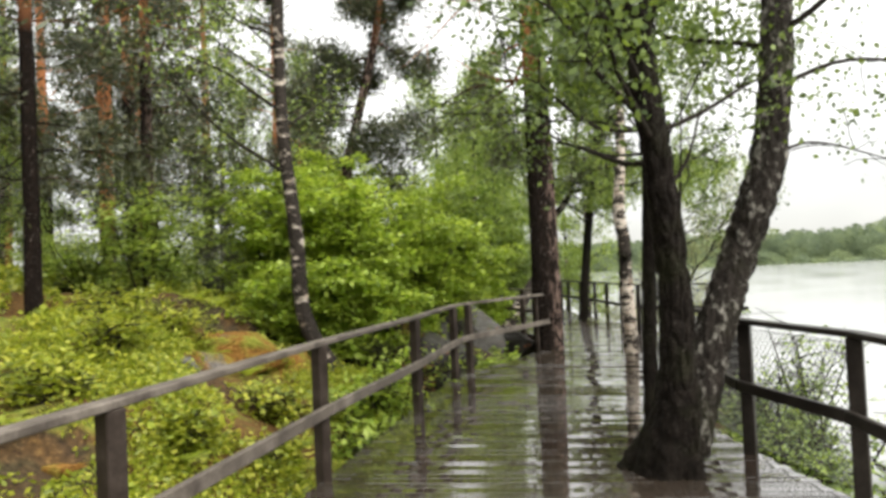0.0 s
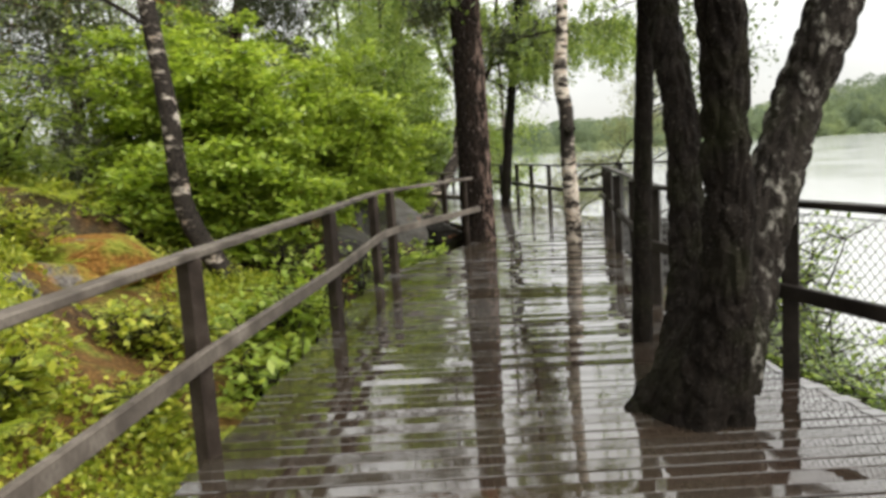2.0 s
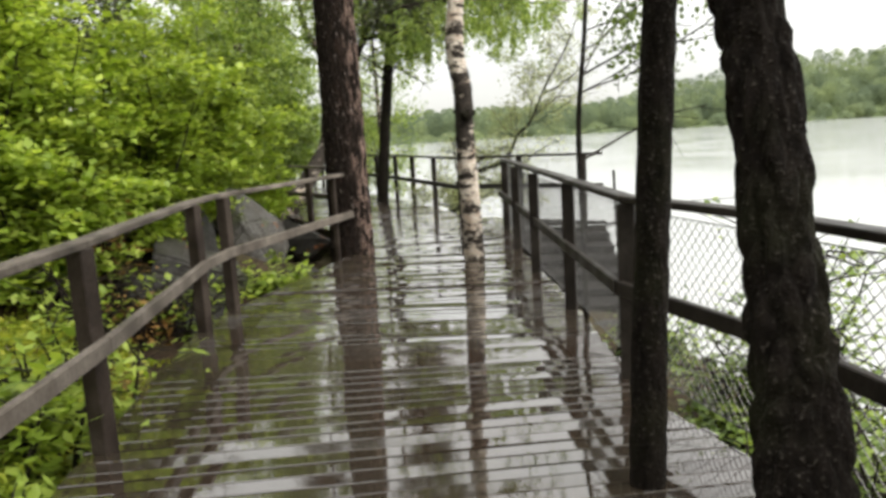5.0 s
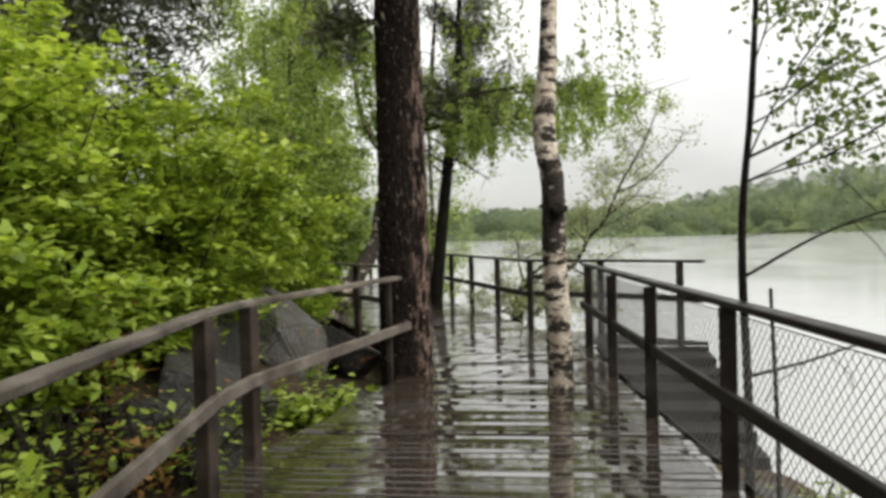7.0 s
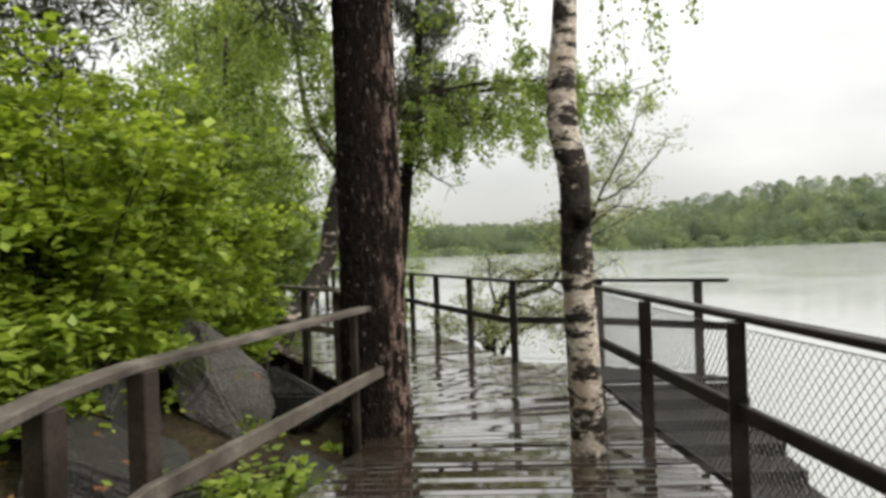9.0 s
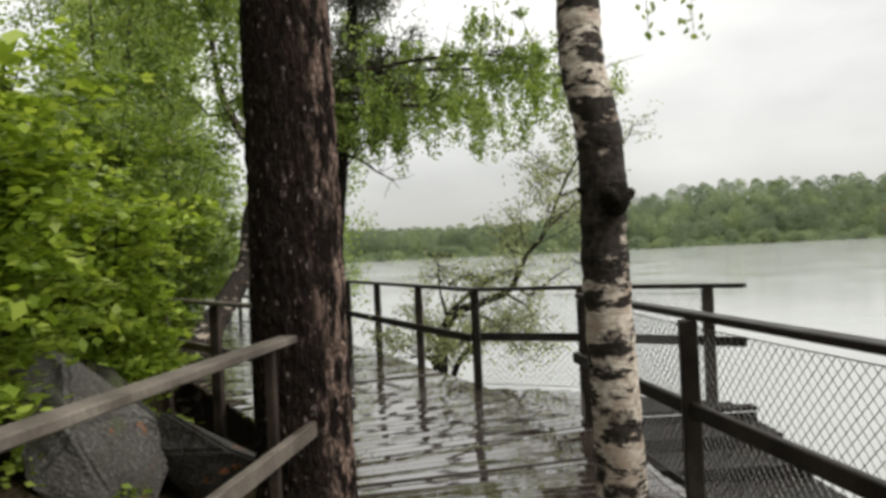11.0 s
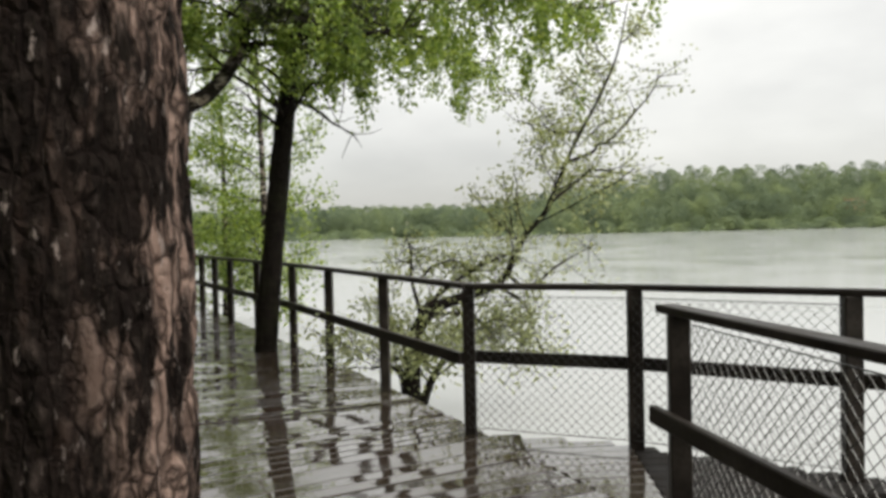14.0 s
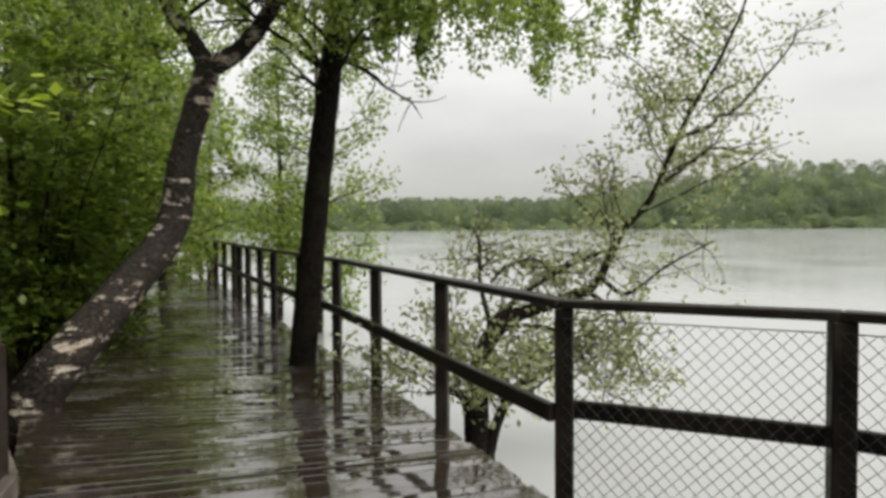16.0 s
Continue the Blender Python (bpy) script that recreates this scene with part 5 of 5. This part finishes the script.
# ---- the far shore ----
def far_woods():
    rng = np.random.default_rng(401)
    cards = []
    for row in range(7):
        y = 249.5 + row * 8
        for x in np.arange(-150, 330, 3.4):
            px, py = x + rng.uniform(-2, 2), y + rng.uniform(-4, 4)
            h, w = rng.uniform(5.5, 8.5) * (0.45 if row == 0 else 1), rng.uniform(2.4, 4.2)
            n = 420
            u = rng.uniform(0.0, 1, n)
            a = rng.uniform(0, 2 * np.pi, n)
            rad = w * np.sqrt(np.maximum(0.0, 1 - (1.7 * u - 0.7) ** 2)) * np.sqrt(rng.uniform(0.02, 1, n))
            z0 = float(ground_z(px, py))
            cards.append(np.stack([px + np.cos(a) * rad, py + np.sin(a) * rad, z0 + u * h], -1))
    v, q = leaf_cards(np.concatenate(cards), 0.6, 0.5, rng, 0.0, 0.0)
    tagged(put("far_woods", raw_mesh("far_woods", v, q), LEAF_FAR), "green woods along the far shore with mist in their leaf colour", "forest", kind="stuff")


far_woods()



def far_house():
    t = thing("cottage", (158.0, 266.0, 3.4), "small far cottage with an orange-red roof among trees", "house")
    wall = Mat("pale_plaster", 0.8)
    wall.set("Base Color", wall.ramp(wall.noise(1.5), (0.3, (0.32, 0.17, 0.11)), (0.7, (0.42, 0.23, 0.15))))
    tiles = Mat("red_roof", 0.8)
    tiles.set("Base Color", tiles.ramp(tiles.noise(2.0), (0.3, (0.18, 0.09, 0.06)), (0.7, (0.25, 0.13, 0.09))))
    bm = bmesh.new()
    bmesh.ops.create_cube(bm, size=1)
    bmesh.ops.transform(bm, matrix=Matrix.Translation((0, 0, 1.2)) @ Matrix.Diagonal((6, 4, 6.4, 1)), verts=bm.verts)
    part("wall", bm, wall.m, t)
    bm = bmesh.new()
    c = [bm.verts.new(p) for p in ((-3.4, -2.5, 4.3), (3.4, -2.5, 4.3), (3.4, 2.5, 4.3), (-3.4, 2.5, 4.3), (-3.4, 0, 6.2), (3.4, 0, 6.2))]
    for q in ((0, 1, 5, 4), (2, 3, 4, 5), (0, 4, 3), (1, 2, 5), (3, 2, 1, 0)):
        bm.faces.new([c[k] for k in q])
    part("roof", bm, tiles.m, t)
    for x in (-1.6, 0.4, 1.9):
        part("window", beam_bm((x, -2.02, 2.6), (x + 0.7, -2.02, 2.6), 0.06, 1.1, 0), DARK_WOOD, t)


far_house()


# ---- the boardwalk, board by board ----
def build_boards():
    rng = np.random.default_rng(501)
    walk_ob = thing("boardwalk", (0, 0, 0), "wet wooden boardwalk shining with rain water", "boardwalk", kind="structure")
    far_v, far_q, count = [], [], 0
    for k in range(len(LEFT) - 1):
        l0, l1, r0, r1 = (np.array(p) for p in (LEFT[k], LEFT[k + 1], RIGHT[k], RIGHT[k + 1]))
        n = max(2, round((np.linalg.norm(l1 - l0) + np.linalg.norm(r1 - r0)) / 2 / 0.122))
        for i in range(n):
            a, b = i / n, (i + 1) / n
            c = np.array([*(l0 + (l1 - l0) * a), *(r0 + (r1 - r0) * a), *(r0 + (r1 - r0) * b), *(l0 + (l1 - l0) * b)]).reshape(4, 2)
            mid = c.mean(0)
            across = (c[1] - c[0]) / np.linalg.norm(c[1] - c[0])
            along = np.array([-across[1], across[0]])
            c[[0, 3]] -= across * (0.045 + rng.uniform(-0.015, 0.02))
            c[[1, 2]] += across * (0.045 + rng.uniform(-0.015, 0.02))
            gap = rng.uniform(0.0035, 0.0075)
            c[:2] += along * gap
            c[2:] -= along * gap
            z0, tilt, twist = rng.normal() * 0.0016, rng.normal() * 0.0021, 0.0
            zs = np.array([z0 - tilt - twist, z0 - tilt + twist, z0 + tilt + twist, z0 + tilt - twist])
            inner = c + (np.array([along, along, -along, -along]) * 0.005)
            v = np.vstack([np.column_stack([inner, zs]), np.column_stack([c, zs - 0.0035]), np.column_stack([c, zs - 0.032])])
            f = [(0, 1, 2, 3)] + [(4 + j, 4 + (j + 1) % 4, (j + 1) % 4, j) for j in range(4)] + [(8 + j, 8 + (j + 1) % 4, 4 + (j + 1) % 4, 4 + j) for j in range(4)] + [(11, 10, 9, 8)]
            if k >= 1 and count < 300:
                count += 1
                v[:, :2] -= mid
                ang = math.atan2(across[1], across[0])
                rot = np.array([[math.cos(-ang), -math.sin(-ang)], [math.sin(-ang), math.cos(-ang)]])
                v[:, :2] = v[:, :2] @ rot.T
                ob = put("board", raw_mesh("board", v, np.array(f)), DECK, walk_ob)
                ob.location, ob.rotation_euler = (mid[0], mid[1], 0), (0, 0, ang)
            else:
                m = len(far_v) * 12
                far_v.append(v)
                far_q += [tuple(m + j for j in q) for q in f]
    for k in range(15):
        y = 15.44 + 0.125 * k + 0.06
        x0 = float(edge_x(RIGHT, y)) + 0.05
        x1 = -0.28 + (y - 15.4) * 0.13 if y < 16.95 else -0.06 - (y - 16.95) * 2.3
        if x1 - x0 > 0.05:
            part("board", beam_bm((x0, y, -0.018 + rng.normal() * 0.001), (x1, y, -0.018 + rng.normal() * 0.001), 0.118, 0.034, 0.003), DECK, walk_ob)
    tagged(put("far_boards", raw_mesh("far_boards", np.vstack(far_v), np.array(far_q)), DECK, walk_ob), kind="stuff")
    for s in (0.06, 0.5, 0.94):
        pts = [np.array(l) * (1 - s) + np.array(r) * s for l, r in zip(LEFT, RIGHT)]
        for a, b in zip(pts, pts[1:]):
            part("joist", beam_bm((*a, -0.115), (*b, -0.115), 0.07, 0.15, 0), DARK_WOOD, walk_ob)


build_boards()
